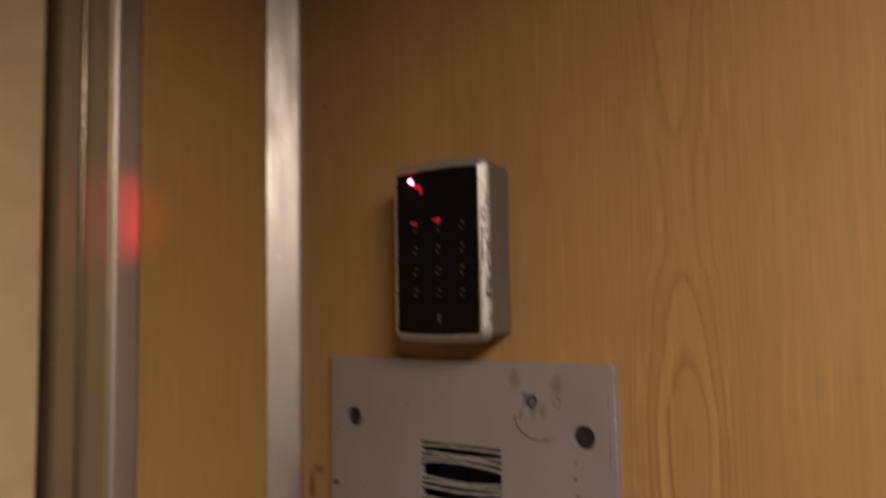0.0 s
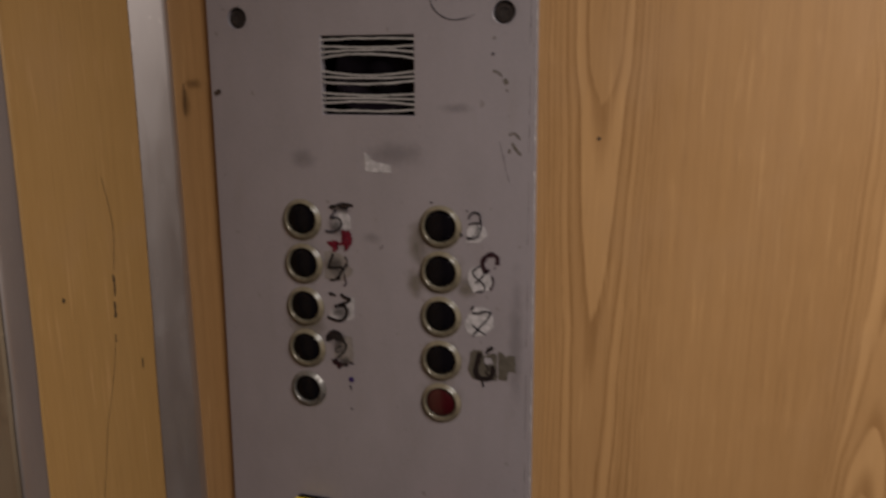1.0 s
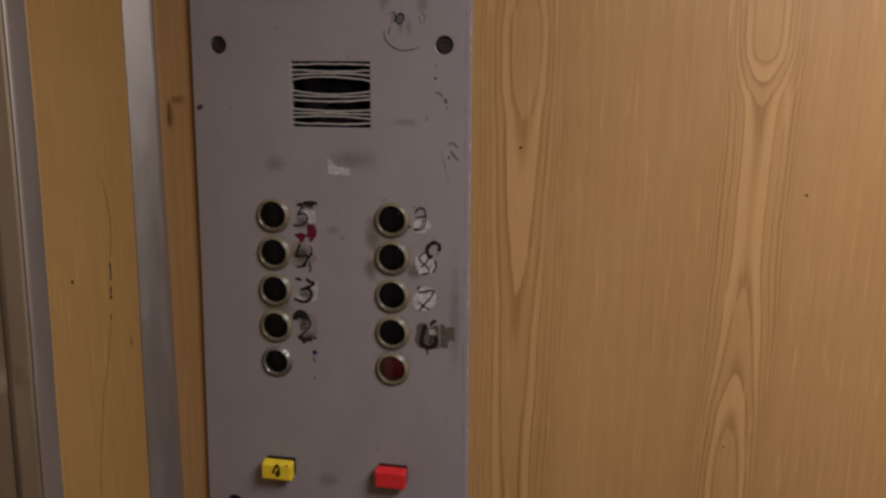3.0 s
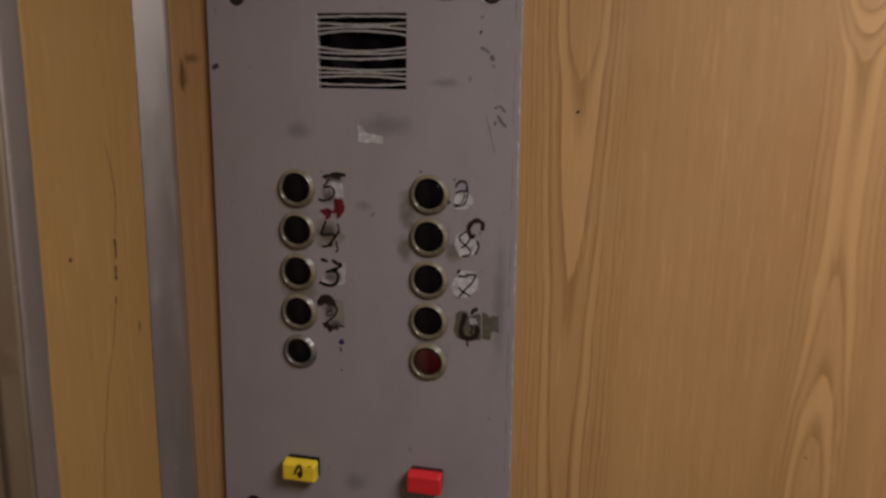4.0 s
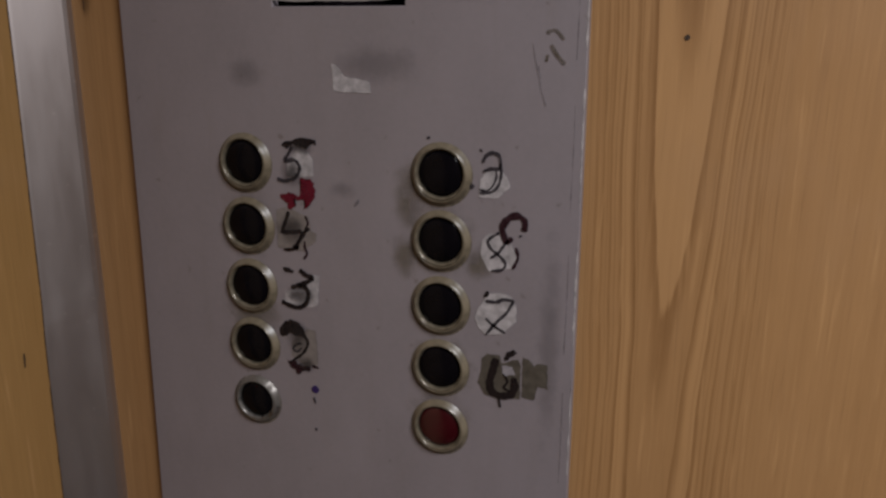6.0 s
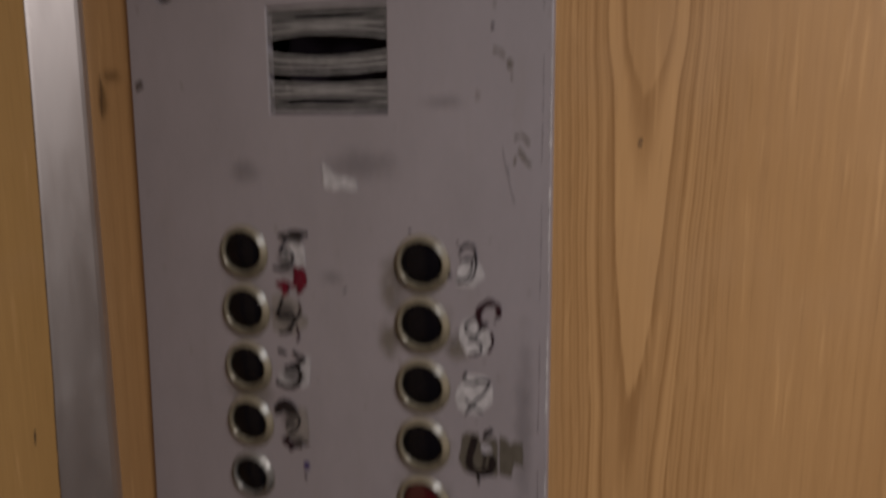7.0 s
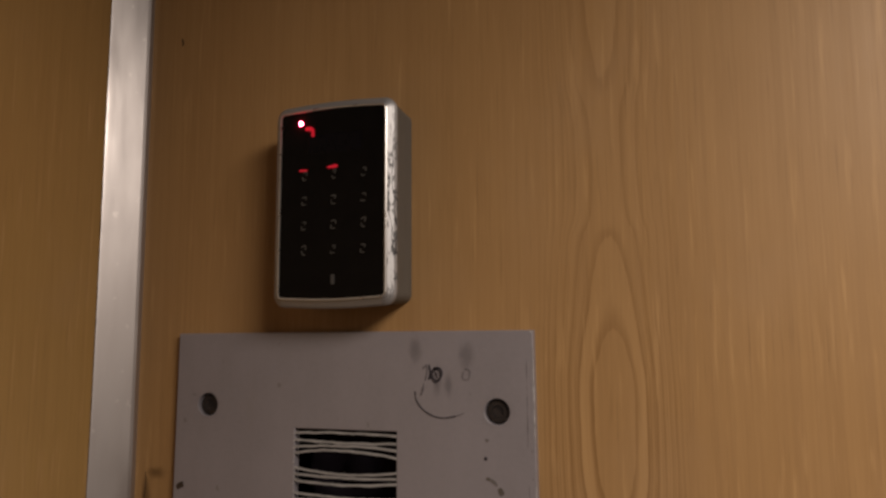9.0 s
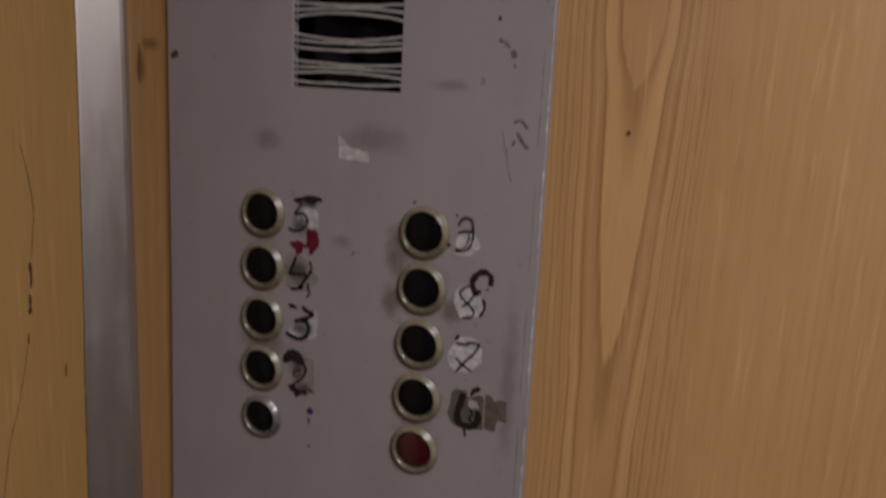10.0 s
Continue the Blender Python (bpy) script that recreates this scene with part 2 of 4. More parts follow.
LIGHT, DARK = (0.335, 0.187, 0.077), (0.180, 0.086, 0.028)
PALE = (0.43, 0.248, 0.106)
M_WOOD = wood("wall_veneer", 0, [
    (0.1395, 0.0235, 0.2, [(0, 0.75), (0.25, 0.6), (0.37, 0.45), (0.524, 0.2), (0.59, 0.04), (0.62, 0.12), (0.643, 0.24), (0.69, 0.45), (0.71, 0.6), (0.75, 0.62), (0.785, 0.45), (0.85, 0.3), (0.9, 0.18), (1, 0.1)]),
    (0.2915, 0.0200, 0.2, [(0, 0.1), (0.2, 0.05), (0.265, 0.2), (0.315, 0.45), (0.395, 0.705), (0.43, 0.76), (0.49, 0.75), (0.535, 0.71), (0.555, 0.5), (0.572, 0.26), (0.60, 0.04), (0.66, 0.2), (0.75, 0.5), (1, 0.2)]),
], LIGHT, DARK)
M_WOOD_SIDE = wood("return_veneer", 1, [], (0.318, 0.182, 0.062), (0.195, 0.100, 0.030), 4.0)
M_PANEL = panel_paint()
M_TRIM = brushed("brushed_aluminium", (0.44, 0.39, 0.37), 0.40)
M_JAMB = brushed("jamb_steel", (0.30, 0.23, 0.155), 0.55)
M_JAMB_EDGE = brushed("jamb_edge_steel", (0.46, 0.41, 0.39), 0.42)
M_RIB = brushed("rib_steel", (0.30, 0.245, 0.18), 0.27)
M_DOOR = plain("beige_door_paint", (0.42, 0.31, 0.19), 0.45, vary=0.08, scale=40)
# near black, so that recesses carry their shade in the colour
M_CAVITY_SHADE = plain("cavity_shade_black", (0.003, 0.003, 0.003), 0.9, gloss=0.05)
M_BLADE = plain("grille_strip_paint", (0.25, 0.23, 0.22), 0.45)
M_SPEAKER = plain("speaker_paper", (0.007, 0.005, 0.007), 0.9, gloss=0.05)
M_WASHER = plain("grimy_washer", (0.128, 0.104, 0.069), 0.36, vary=0.4, scale=150, gloss=0.5)
M_LIP = plain("worn_nickel", (0.140, 0.117, 0.082), 0.24, 0.25, vary=0.4, scale=200, gloss=0.6)
M_STEEL_LIP = grimy_metal("dull_steel", (0.23, 0.215, 0.20), (0.10, 0.088, 0.074), 0.55, 0.32)
M_BLACK = plain("black_plastic", (0.003, 0.0025, 0.0035), 0.13, vary=0.3, gloss=0.10)
M_REDCAP = plain("dark_red_plastic", (0.030, 0.0016, 0.0035), 0.22, vary=0.2, gloss=0.5)
M_YELLOW = plain("yellow_plastic", (0.56, 0.39, 0.018), 0.4, vary=0.1)
M_RED = plain("red_plastic", (0.44, 0.014, 0.018), 0.35, vary=0.1)
M_BOLT = plain("rusty_bolt", (0.016, 0.010, 0.007), 0.75, 0.1, vary=0.5, scale=500, gloss=0.2)
M_INK = marker("black_marker", (0.009, 0.0058, 0.0056), 0.88, 1.0)
M_PEN = marker("thin_dark_pen", (0.024, 0.020, 0.023), 0.78, 1.0)
M_FAINT = marker("faint_pencil", (0.105, 0.090, 0.094), 0.35, 0.85)
M_SCUFF = marker("olive_scuff", (0.072, 0.058, 0.042), 0.45, 0.9)
M_MAROON = marker("maroon_marker", (0.015, 0.0042, 0.0062), 0.86, 1.0)
M_PURPLE = marker("purple_marker", (0.020, 0.010, 0.055), 0.8, 1.0)
M_REDINK = marker("red_marker", (0.070, 0.004, 0.010), 0.85, 1.0)
M_PAPER = plain("torn_white_paper", (0.298, 0.274, 0.272), 0.8, vary=0.35, scale=260)
M_TORN = plain("bared_plate_paint", (0.19, 0.172, 0.182), 0.6, vary=0.3, scale=300)
M_TAPE = plain("yellowed_tape", (0.158, 0.136, 0.124), 0.4, vary=0.2, scale=300)
M_OLIVE = plain("olive_tape_residue", (0.060, 0.050, 0.038), 0.55, vary=0.3, scale=300)
M_SMUDGE = smudge_mat("grey_smudge", (0.07, 0.06, 0.06), 0.2)
M_GRIME = smudge_mat("olive_grime", (0.11, 0.088, 0.050), 0.45)
M_INKSMUDGE = smudge_mat("smeared_black_ink", (0.03, 0.024, 0.022), 0.55)
M_RUST = smudge_mat("brown_stain", (0.07, 0.034, 0.014), 0.36)
M_CHROME = worn_chrome()
M_FRAME = plain("silver_frame_paint", (0.42, 0.39, 0.37), 0.3, 0.75, vary=0.1)
M_CASE = plain("grey_case_plastic", (0.098, 0.086, 0.074), 0.5, vary=0.1, gloss=0.35)
M_GLASS = plain("black_gloss_face", (0.0034, 0.0028, 0.0027), 0.12, vary=0.2, gloss=0.08)
M_KEYMARK = plain("dull_key_print", (0.045, 0.041, 0.039), 0.35, vary=0.2)
M_LED = glow("red_led", (1.0, 0.03, 0.08), 550.0)
M_LEDSPILL = glow("red_led_spill", (1.0, 0.01, 0.04), 0.38)
M_FLOOR = plain("worn_lino", (0.12, 0.09, 0.07), 0.6, vary=0.25, scale=30)
# ceiling and back walls stay out of view; dark to cut bounce and reflections
M_CEILING = plain("unseen_ceiling_dark", (0.12, 0.11, 0.095), 0.7, vary=0.05, scale=20)
M_BACKWALL = plain("unseen_wall_dark", (0.075, 0.048, 0.03), 0.5, vary=0.2, scale=25)
M_RINGDIRT = plain("caked_dirt", (0.115, 0.094, 0.068), 0.8, vary=0.5, scale=500, gloss=0.1)
# for pits and cracks, and for the shadow painted beside the plate
M_PIT_SHADE = plain("dark_pit_and_shade", (0.03, 0.016, 0.008), 0.8)


# ---- building helpers ----
def link(name, bm, material, parent=None, smooth=False):
    mesh = bpy.data.meshes.new(name)
    bmesh.ops.recalc_face_normals(bm, faces=bm.faces)
    bm.to_mesh(mesh)
    bm.free()
    mesh.materials.append(material)
    for p in mesh.polygons:
        p.use_smooth = smooth
    ob = new(name, mesh)
    if parent:
        ob.parent = parent
    return ob


def part(name, bm, material, parent, label="", smooth=False):
    return tagged(link(name, bm, material, parent, smooth), label)


def thing(name, at, label, category, group="", kind=""):
    ob = new(name)
    ob.location = at
    ob.empty_display_size = 0.02
    return tagged(ob, label, category, group, kind)


def box(x0, x1, y0, y1, z0, z1, bevel=0.0, segments=2, bm=None):
    bm = bm or bmesh.new()
    made = bmesh.ops.create_cube(bm, size=1)["verts"]
    for v in made:
        v.co = Vector((x0 if v.co.x < 0 else x1, y0 if v.co.y < 0 else y1, z0 if v.co.z < 0 else z1))
    if bevel:
        edges = list({e for v in made for e in v.link_edges})
        bmesh.ops.bevel(bm, geom=edges, offset=bevel, segments=segments, affect="EDGES", profile=0.5)
    return bm


def lathe(profile, x=0.0, z=0.0, steps=40):
    """Turns (radius, y) pairs round an axis along y."""
    bm = bmesh.new()
    rings = []
    for r, y in profile:
        if r < 1e-6:
            rings.append([bm.verts.new((x, y, z))])
        else:
            rings.append([bm.verts.new((x + r * math.cos(2 * math.pi * i / steps), y, z + r * math.sin(2 * math.pi * i / steps))) for i in range(steps)])
    for a, b in zip(rings, rings[1:]):
        for i in range(steps):
            j = (i + 1) % steps
            if len(b) == 1:
                bm.faces.new((a[i], a[j], b[0]))
            elif len(a) == 1:
                bm.faces.new((a[0], b[j], b[i]))
            else:
                bm.faces.new((a[i], a[j], b[j], b[i]))
    return bm


def upright_smooth(ob):
    """Shades a drawn-up profile smoothly along its height, with its long edges sharp."""
    mesh = ob.data
    for p in mesh.polygons:
        p.use_smooth = True
    sharp = mesh.attributes.new("sharp_edge", "BOOLEAN", "EDGE")
    for e in mesh.edges:
        d = mesh.vertices[e.vertices[0]].co - mesh.vertices[e.vertices[1]].co
        sharp.data[e.index].value = abs(d.z) > 0.005
    return ob


def column(profile, levels, closed=True, follow=None):
    """A profile of (x, y) pairs drawn upwards; levels: (z, dx, dy); follow: how far each corner goes along with dx, dy."""
    bm = bmesh.new()
    follow = follow or [1.0] * len(profile)
    rows = [[bm.verts.new((x + dx * w, y + dy * w, z)) for (x, y), w in zip(profile, follow)] for z, dx, dy in levels]
    k = len(profile)
    for a, b in zip(rows, rows[1:]):
        for i in range(k if closed else k - 1):
            j = (i + 1) % k
            bm.faces.new((a[i], a[j], b[j], b[i]))
    if closed:
        bm.faces.new(rows[0])
        bm.faces.new(rows[-1])
    return bm


def smooth_line(points, steps=6):
    pts = [Vector(p) for p in points]
    if len(pts) < 3:
        a, b = pts[0], pts[-1]
        return [a.lerp(b, i / steps) for i in range(steps + 1)]
    out = []
    ext = [pts[0] * 2 - pts[1]] + pts + [pts[-1] * 2 - pts[-2]]
    for i in range(1, len(ext) - 2):
        p0, p1, p2, p3 = ext[i - 1:i + 3]
        for s in range(steps):
            t = s / steps
            out.append(0.5 * (2 * p1 + (p2 - p0) * t + (2 * p0 - 5 * p1 + 4 * p2 - p3) * t * t + (3 * p1 - p0 - 3 * p2 + p3) * t ** 3))
    out.append(pts[-1])
    return out


def stroke(points, width, lift, bm=None, sharp=False, ragged=0.25):
    """A pen stroke in the panel's plane: (x, z) points in millimetres, drawn as a ribbon with an uneven edge."""
    bm = bm or bmesh.new()
    line = [Vector(p) for p in points] if sharp else smooth_line(points)
    if sharp:
        full = []
        for a, b in zip(line, line[1:]):
            full += [a.lerp(b, i / 5) for i in range(5)]
        line = full + [line[-1]]
    left, right = [], []
    n = len(line)
    for i, p in enumerate(line):
        d = (line[min(i + 1, n - 1)] - line[max(i - 1, 0)])
        d = d.normalized() if d.length > 1e-9 else Vector((1, 0))
        side = Vector((-d.y, d.x))
        w = width / 2 * (1 + ragged * (noise.noise(Vector((p.x * 0.6, p.y * 0.6, width))) * 2))
        if i in (0, n - 1):
            w *= 0.55
        a, b = p + side * w, p - side * w
        left.append(bm.verts.new((a.x / 1000, -lift / 1000, a.y / 1000)))
        right.append(bm.verts.new((b.x / 1000, -lift / 1000, b.y / 1000)))
    for i in range(n - 1):
        bm.faces.new((left[i], left[i + 1], right[i + 1], right[i]))
    return bm


def patch(points, lift, ragged=0.5, thick=0.0, bm=None):
    """A torn or smeared flat patch: (x, z) corners in millimetres."""
    bm = bm or bmesh.new()
    pts = [Vector(p) for p in points]
    ring = []
    for a, b in zip(pts, pts[1:] + pts[:1]):
        steps = max(2, int((b - a).length / 0.9))
        for i in range(steps):
            p = a.lerp(b, i / steps)
            k = noise.noise_vector(Vector((p.x * 0.8, p.y * 0.8, lift * 5)))
            ring.append(bm.verts.new(((p.x + k.x * ragged) / 1000, -lift / 1000, (p.y + k.y * ragged) / 1000)))
    face = bm.faces.new(ring)
    if thick:
        out = bmesh.ops.extrude_face_region(bm, geom=[face])
        for v in out["geom"]:
            if isinstance(v, bmesh.types.BMVert):
                v.co.y += thick / 1000
    bmesh.ops.triangulate(bm, faces=bm.faces[:])
    return bm


def oval(x, z, rx, rz, lift, ragged=0.15):
    pts = [(x + rx * math.cos(a), z + rz * math.sin(a)) for a in [2 * math.pi * i / 12 for i in range(12)]]
    return patch(pts, lift, ragged)


def smudge(name, x, z, rx, rz, lift, material, parent):
    bm = bmesh.new()
    vs = [bm.verts.new(((x + a * rx) / 1000, -lift / 1000, (z + b * rz) / 1000)) for a, b in ((-1, -1), (1, -1), (1, 1), (-1, 1))]
    bm.faces.new(vs)
    # a hair of relief, so that the stain has a box of its own
    bmesh.ops.subdivide_edges(bm, edges=bm.edges[:], cuts=1, use_grid_fill=True)
    return part(name, bm, material, parent)


# ---- the cab: walls, floor, ceiling ----
WALL_Y, SIDE_X = 0.0045, -0.135
CAB_X, CAB_Y, CAB_Z, FLOOR_Z = 1.12, -1.06, 2.06, -0.16

bm = bmesh.new()
xs, zs = (-0.128, -0.088, 0.096, CAB_X), (FLOOR_Z, 1.0, 1.395, CAB_Z)
grid = [[bm.verts.new((x, WALL_Y, z)) for z in zs] for x in xs]
for i in range(3):
    for j in range(3):
        if (i, j) != (1, 1):
            bm.faces.new((grid[i][j], grid[i + 1][j], grid[i + 1][j + 1], grid[i][j + 1]))
for g in bmesh.ops.extrude_face_region(bm, geom=bm.faces[:])["geom"]:
    if isinstance(g, bmesh.types.BMVert):
        g.co.y += 0.018
wall_north = tagged(link("wall_north", bm, M_WOOD), "honey-coloured varnished wood veneer wall of a lift cab", "wall", kind="structure")

# the return board leans a little towards its foot, as do the strip and the jamb beside it
LEAN_LEVELS = [(FLOOR_Z, -0.028), (1.0, -0.0085), (1.2, -0.0035), (1.36, 0.0), (1.6, 0.0005), (CAB_Z, 0.002)]
LEAN_LEVELS = [(p.x, p.y) for p in smooth_line(LEAN_LEVELS, 9)]
prof = [(SIDE_X - 0.016, -0.1172), (SIDE_X - 0.001, -0.1172), (SIDE_X, -0.1162), (SIDE_X, -0.0224), (SIDE_X - 0.0008, -0.0212), (SIDE_X - 0.016, -0.0212)]
bm = column(prof, [(z, 0, d) for z, d in LEAN_LEVELS])
wall_west = tagged(link("wall_west", bm, M_WOOD_SIDE), "yellowish wood veneer return board beside the lift door", "wall", kind="structure")

# unseen walls that close the cab, darkened to hold back bounced light
bm = box(CAB_X, CAB_X + 0.03, CAB_Y, WALL_Y, FLOOR_Z, CAB_Z)
tagged(link("wall_east", bm, M_BACKWALL), "plain unseen lift cab wall, kept dark to cut bounced light", "wall", kind="structure")
bm = box(-0.25, CAB_X, CAB_Y - 0.03, CAB_Y, FLOOR_Z, CAB_Z)
tagged(link("wall_south", bm, M_BACKWALL), "plain unseen lift cab wall, kept dark to cut bounced light", "wall", kind="structure")
bm = box(-0.25, CAB_X + 0.03, CAB_Y - 0.03, 0.021, FLOOR_Z - 0.03, FLOOR_Z)
tagged(link("floor", bm, M_FLOOR), "dark worn linoleum floor of a lift cab", "floor", kind="structure")
# unseen ceiling, darkened so that less fill reaches the upper wall
bm = box(-0.25, CAB_X + 0.03, CAB_Y - 0.03, 0.021, CAB_Z, CAB_Z + 0.03)
tagged(link("ceiling", bm, M_CEILING), "plain unseen lift cab ceiling, kept dark to cut bounced light", "ceiling", kind="structure")

# corner strip of bent aluminium between the two boards
prof = [(-0.1440, -0.0200), (-0.1398, -0.0180), (-0.1388, -0.0168), (-0.1276, -0.0002), (-0.1268, 0.0014), (-0.1268, 0.0170), (-0.1440, 0.0170)]
levels = [(z, 0, d) for z, d in LEAN_LEVELS]
tagged(upright_smooth(link("trim_corner", column(prof, levels, follow=(1, 1, 1, 0.2, 0, 0, 1)), M_TRIM)), "scuffed brushed aluminium corner strip between two veneer boards", "trim", kind="structure")

# steel door jamb: raised bright edge, dull inner face with a shallow rib
prof = [(-0.150, -0.1180), (-0.1375, -0.1183), (-0.1352, -0.1200), (-0.1352, -0.1345), (-0.1362, -0.1360), (-0.1368, -0.1370), (-0.1378, -0.1480), (-0.1366, -0.1492),
        (-0.1366, -0.1512), (-0.1380, -0.1526), (-0.1386, -0.1640), (-0.1420, -0.1655), (-0.150, -0.1660)]
jamb = tagged(upright_smooth(link("trim_jamb", column(prof, levels), M_JAMB)), "dull grey steel door jamb with a raised edge", "door frame", kind="structure")
prof = [(-0.1353, -0.1182), (-0.1345, -0.1186), (-0.1341, -0.1194), (-0.1340, -0.1210), (-0.1340, -0.1320), (-0.1341, -0.1335), (-0.1345, -0.1348), (-0.1353, -0.1357)]
part("jamb_edge", column(prof, levels), M_JAMB_EDGE, jamb, "brighter rubbed steel edge", True)
prof = [(-0.1372, -0.1510), (-0.1362, -0.1513), (-0.1355, -0.1519), (-0.1354, -0.1525), (-0.1356, -0.1531), (-0.1364, -0.1536), (-0.1374, -0.1538)]
part("jamb_rib", column(prof, levels), M_RIB, jamb, "bright worn steel rib", True)
# added near-black block: its colour stands for the shade in the door gap
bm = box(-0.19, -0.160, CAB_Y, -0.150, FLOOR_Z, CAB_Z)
tagged(link("wall_gap_shade", bm, M_CAVITY_SHADE), "near-black block standing for the shade behind the lift door edge", "wall", kind="structure")
prof = [(-0.160, CAB_Y), (-0.1435, CAB_Y), (-0.1435, -0.1715), (-0.1450, -0.1700), (-0.160, -0.1700)]
bm = column(prof, levels)
tagged(link("door_1", bm, M_DOOR), "closed beige-painted lift door leaf", "door", kind="structure")

# pits and cracks in the boards
for x, z, r in ((139.2, 1302.3, 1.0), (324.5, 1276, 0.9), (287.8, 1096.8, 0.6)):
    part("pit", oval(x, z, r, r, -WALL_Y * 1000 + 0.3), M_PIT_SHADE, wall_north)
part("scratch", stroke([(-105.6, 1582.5), (-104.8, 1579.5), (-105.2, 1578)], 1.1, -WALL_Y * 1000 + 0.3), M_PIT_SHADE, wall_north)
smudge("stain", -119.0, 1320, 4.0, 16, -WALL_Y * 1000 + 0.3, M_RUST, wall_north)
smudge("stain", -112.0, 1331, 10.0, 5, -WALL_Y * 1000 + 0.35, M_RUST, wall_north)
part("scratch", stroke([(-119.6, 1331), (-119.0, 1325), (-119.6, 1319), (-119.9, 1312)], 0.45, -WALL_Y * 1000 + 0.4), M_PIT_SHADE, wall_north)

# gap and shadow at the plate's left edge, painted as a dark line
part("edge_shade_line", stroke([(-97.4, 1407), (-98.4, 1300), (-99.5, 1200), (-101.6, 1090), (-103.7, 980)], 1.5, -WALL_Y * 1000 + 0.4, None, False, 0.6), M_PIT_SHADE, wall_north)


def side_crack(points, width):
    """A crack in the return board, (y, z) points in millimetres."""
    bm = stroke(points, width, 0, ragged=0.5)
    for v in bm.verts:
        v.co = Vector((SIDE_X + 0.0003, v.co.x, v.co.z))
    return part("crack", bm, M_PIT_SHADE, wall_west)


side_crack([(-58.5, 1222), (-58, 1215), (-58.7, 1209)], 1.6)
side_crack([(-59.4, 1206), (-59.6, 1200), (-60, 1196)], 1.7)
side_crack([(-61.5, 1186), (-62, 1181)], 0.9)
side_crack([(-99, 1219.5), (-98.2, 1216.5)], 2.2)
# dark gap between the board and the corner strip
side_crack([(d * 1000 - 22.6, z * 1000) for z, d in LEAN_LEVELS], 0.5)
side_crack([(-40, 1163), (-40.4, 1156)], 1.0)
side_crack([(-59.5, 1280), (-56.5, 1266), (-54.4, 1249), (-55.5, 1236), (-57.5, 1224)], 0.3)
side_crack([(-62.5, 1180), (-65.0, 1169), (-70, 1151), (-76.3, 1133), (-80.5, 1113), (-85.1, 1093), (-88.5, 1063)], 0.28)

# ---- the control panel ----
def plate():
    """The painted steel plate, with the speaker opening and the bolt holes cut through it."""
    bm = bmesh.new()
    loops = [[(-0.0965, 1.408), (0.1042, 1.408), (0.1062, 1.2), (0.1075, 0.975), (-0.1030, 0.975), (-0.0985, 1.2)],
             [(-0.0225, 1.3135), (0.0345, 1.3135), (0.0345, 1.3585), (-0.0225, 1.3585)]]
    for x, z in BOLTS:
        loops.append([(x + 0.0061 * math.cos(a), z + 0.0061 * math.sin(a)) for a in [2 * math.pi * i / 28 for i in range(28)]])
    edges = []
    for ring in loops:
        vs = [bm.verts.new((x, 0, z)) for x, z in ring]
        edges += [bm.edges.new((a, b)) for a, b in zip(vs, vs[1:] + vs[:1])]
    bmesh.ops.triangle_fill(bm, use_beauty=True, use_dissolve=False, edges=edges)
    front = bm.faces[:]
    out = bmesh.ops.extrude_face_region(bm, geom=front)
    for g in out["geom"]:
        if isinstance(g, bmesh.types.BMVert):
            g.co.y += WALL_Y
    bmesh.ops.recalc_face_normals(bm, faces=bm.faces[:])
    rim = [e for e in bm.edges if len(e.link_faces) == 2 and e.calc_face_angle(0) > 1.0 and all(v.co.y < 0.001 for v in e.verts)]
    bmesh.ops.bevel(bm, geom=rim, offset=0.0005, segments=2, affect="EDGES", profile=0.5)
    return bm


BOLTS = ((-0.0765, 1.3695), (0.0862, 1.3695), (-0.0800, 1.0150), (0.0885, 1.0150))
panel = thing("control_panel", (0, 0, 0), "grey-painted steel lift control panel with grimy buttons and handwritten floor numbers", "control panel")
part("plate", plate(), M_PANEL, panel, "scuffed mauve-grey painted steel plate")

# the shade behind the grille is put into the box's and cone's near-black colours
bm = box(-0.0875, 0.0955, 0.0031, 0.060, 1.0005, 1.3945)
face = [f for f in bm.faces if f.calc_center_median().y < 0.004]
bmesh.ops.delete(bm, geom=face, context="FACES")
part("back_box", bm, M_CAVITY_SHADE, panel, "box behind the plate, its shade put into a near-black colour")
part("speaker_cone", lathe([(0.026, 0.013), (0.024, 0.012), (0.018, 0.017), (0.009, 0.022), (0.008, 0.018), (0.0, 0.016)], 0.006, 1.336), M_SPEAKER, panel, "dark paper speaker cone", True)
for x, z in BOLTS:
    part("bolt", lathe([(0.0058, 0.006), (0.0058, 0.0030), (0.0050, 0.0020), (0.0030, 0.0018), (0.0028, 0.0035), (0.0, 0.0036)], x, z, 24), M_BOLT, panel, "dark rusty recessed bolt")
    smudge("smudge", x * 1000, z * 1000, 9.5, 9.5, 0.12, M_SMUDGE, panel)


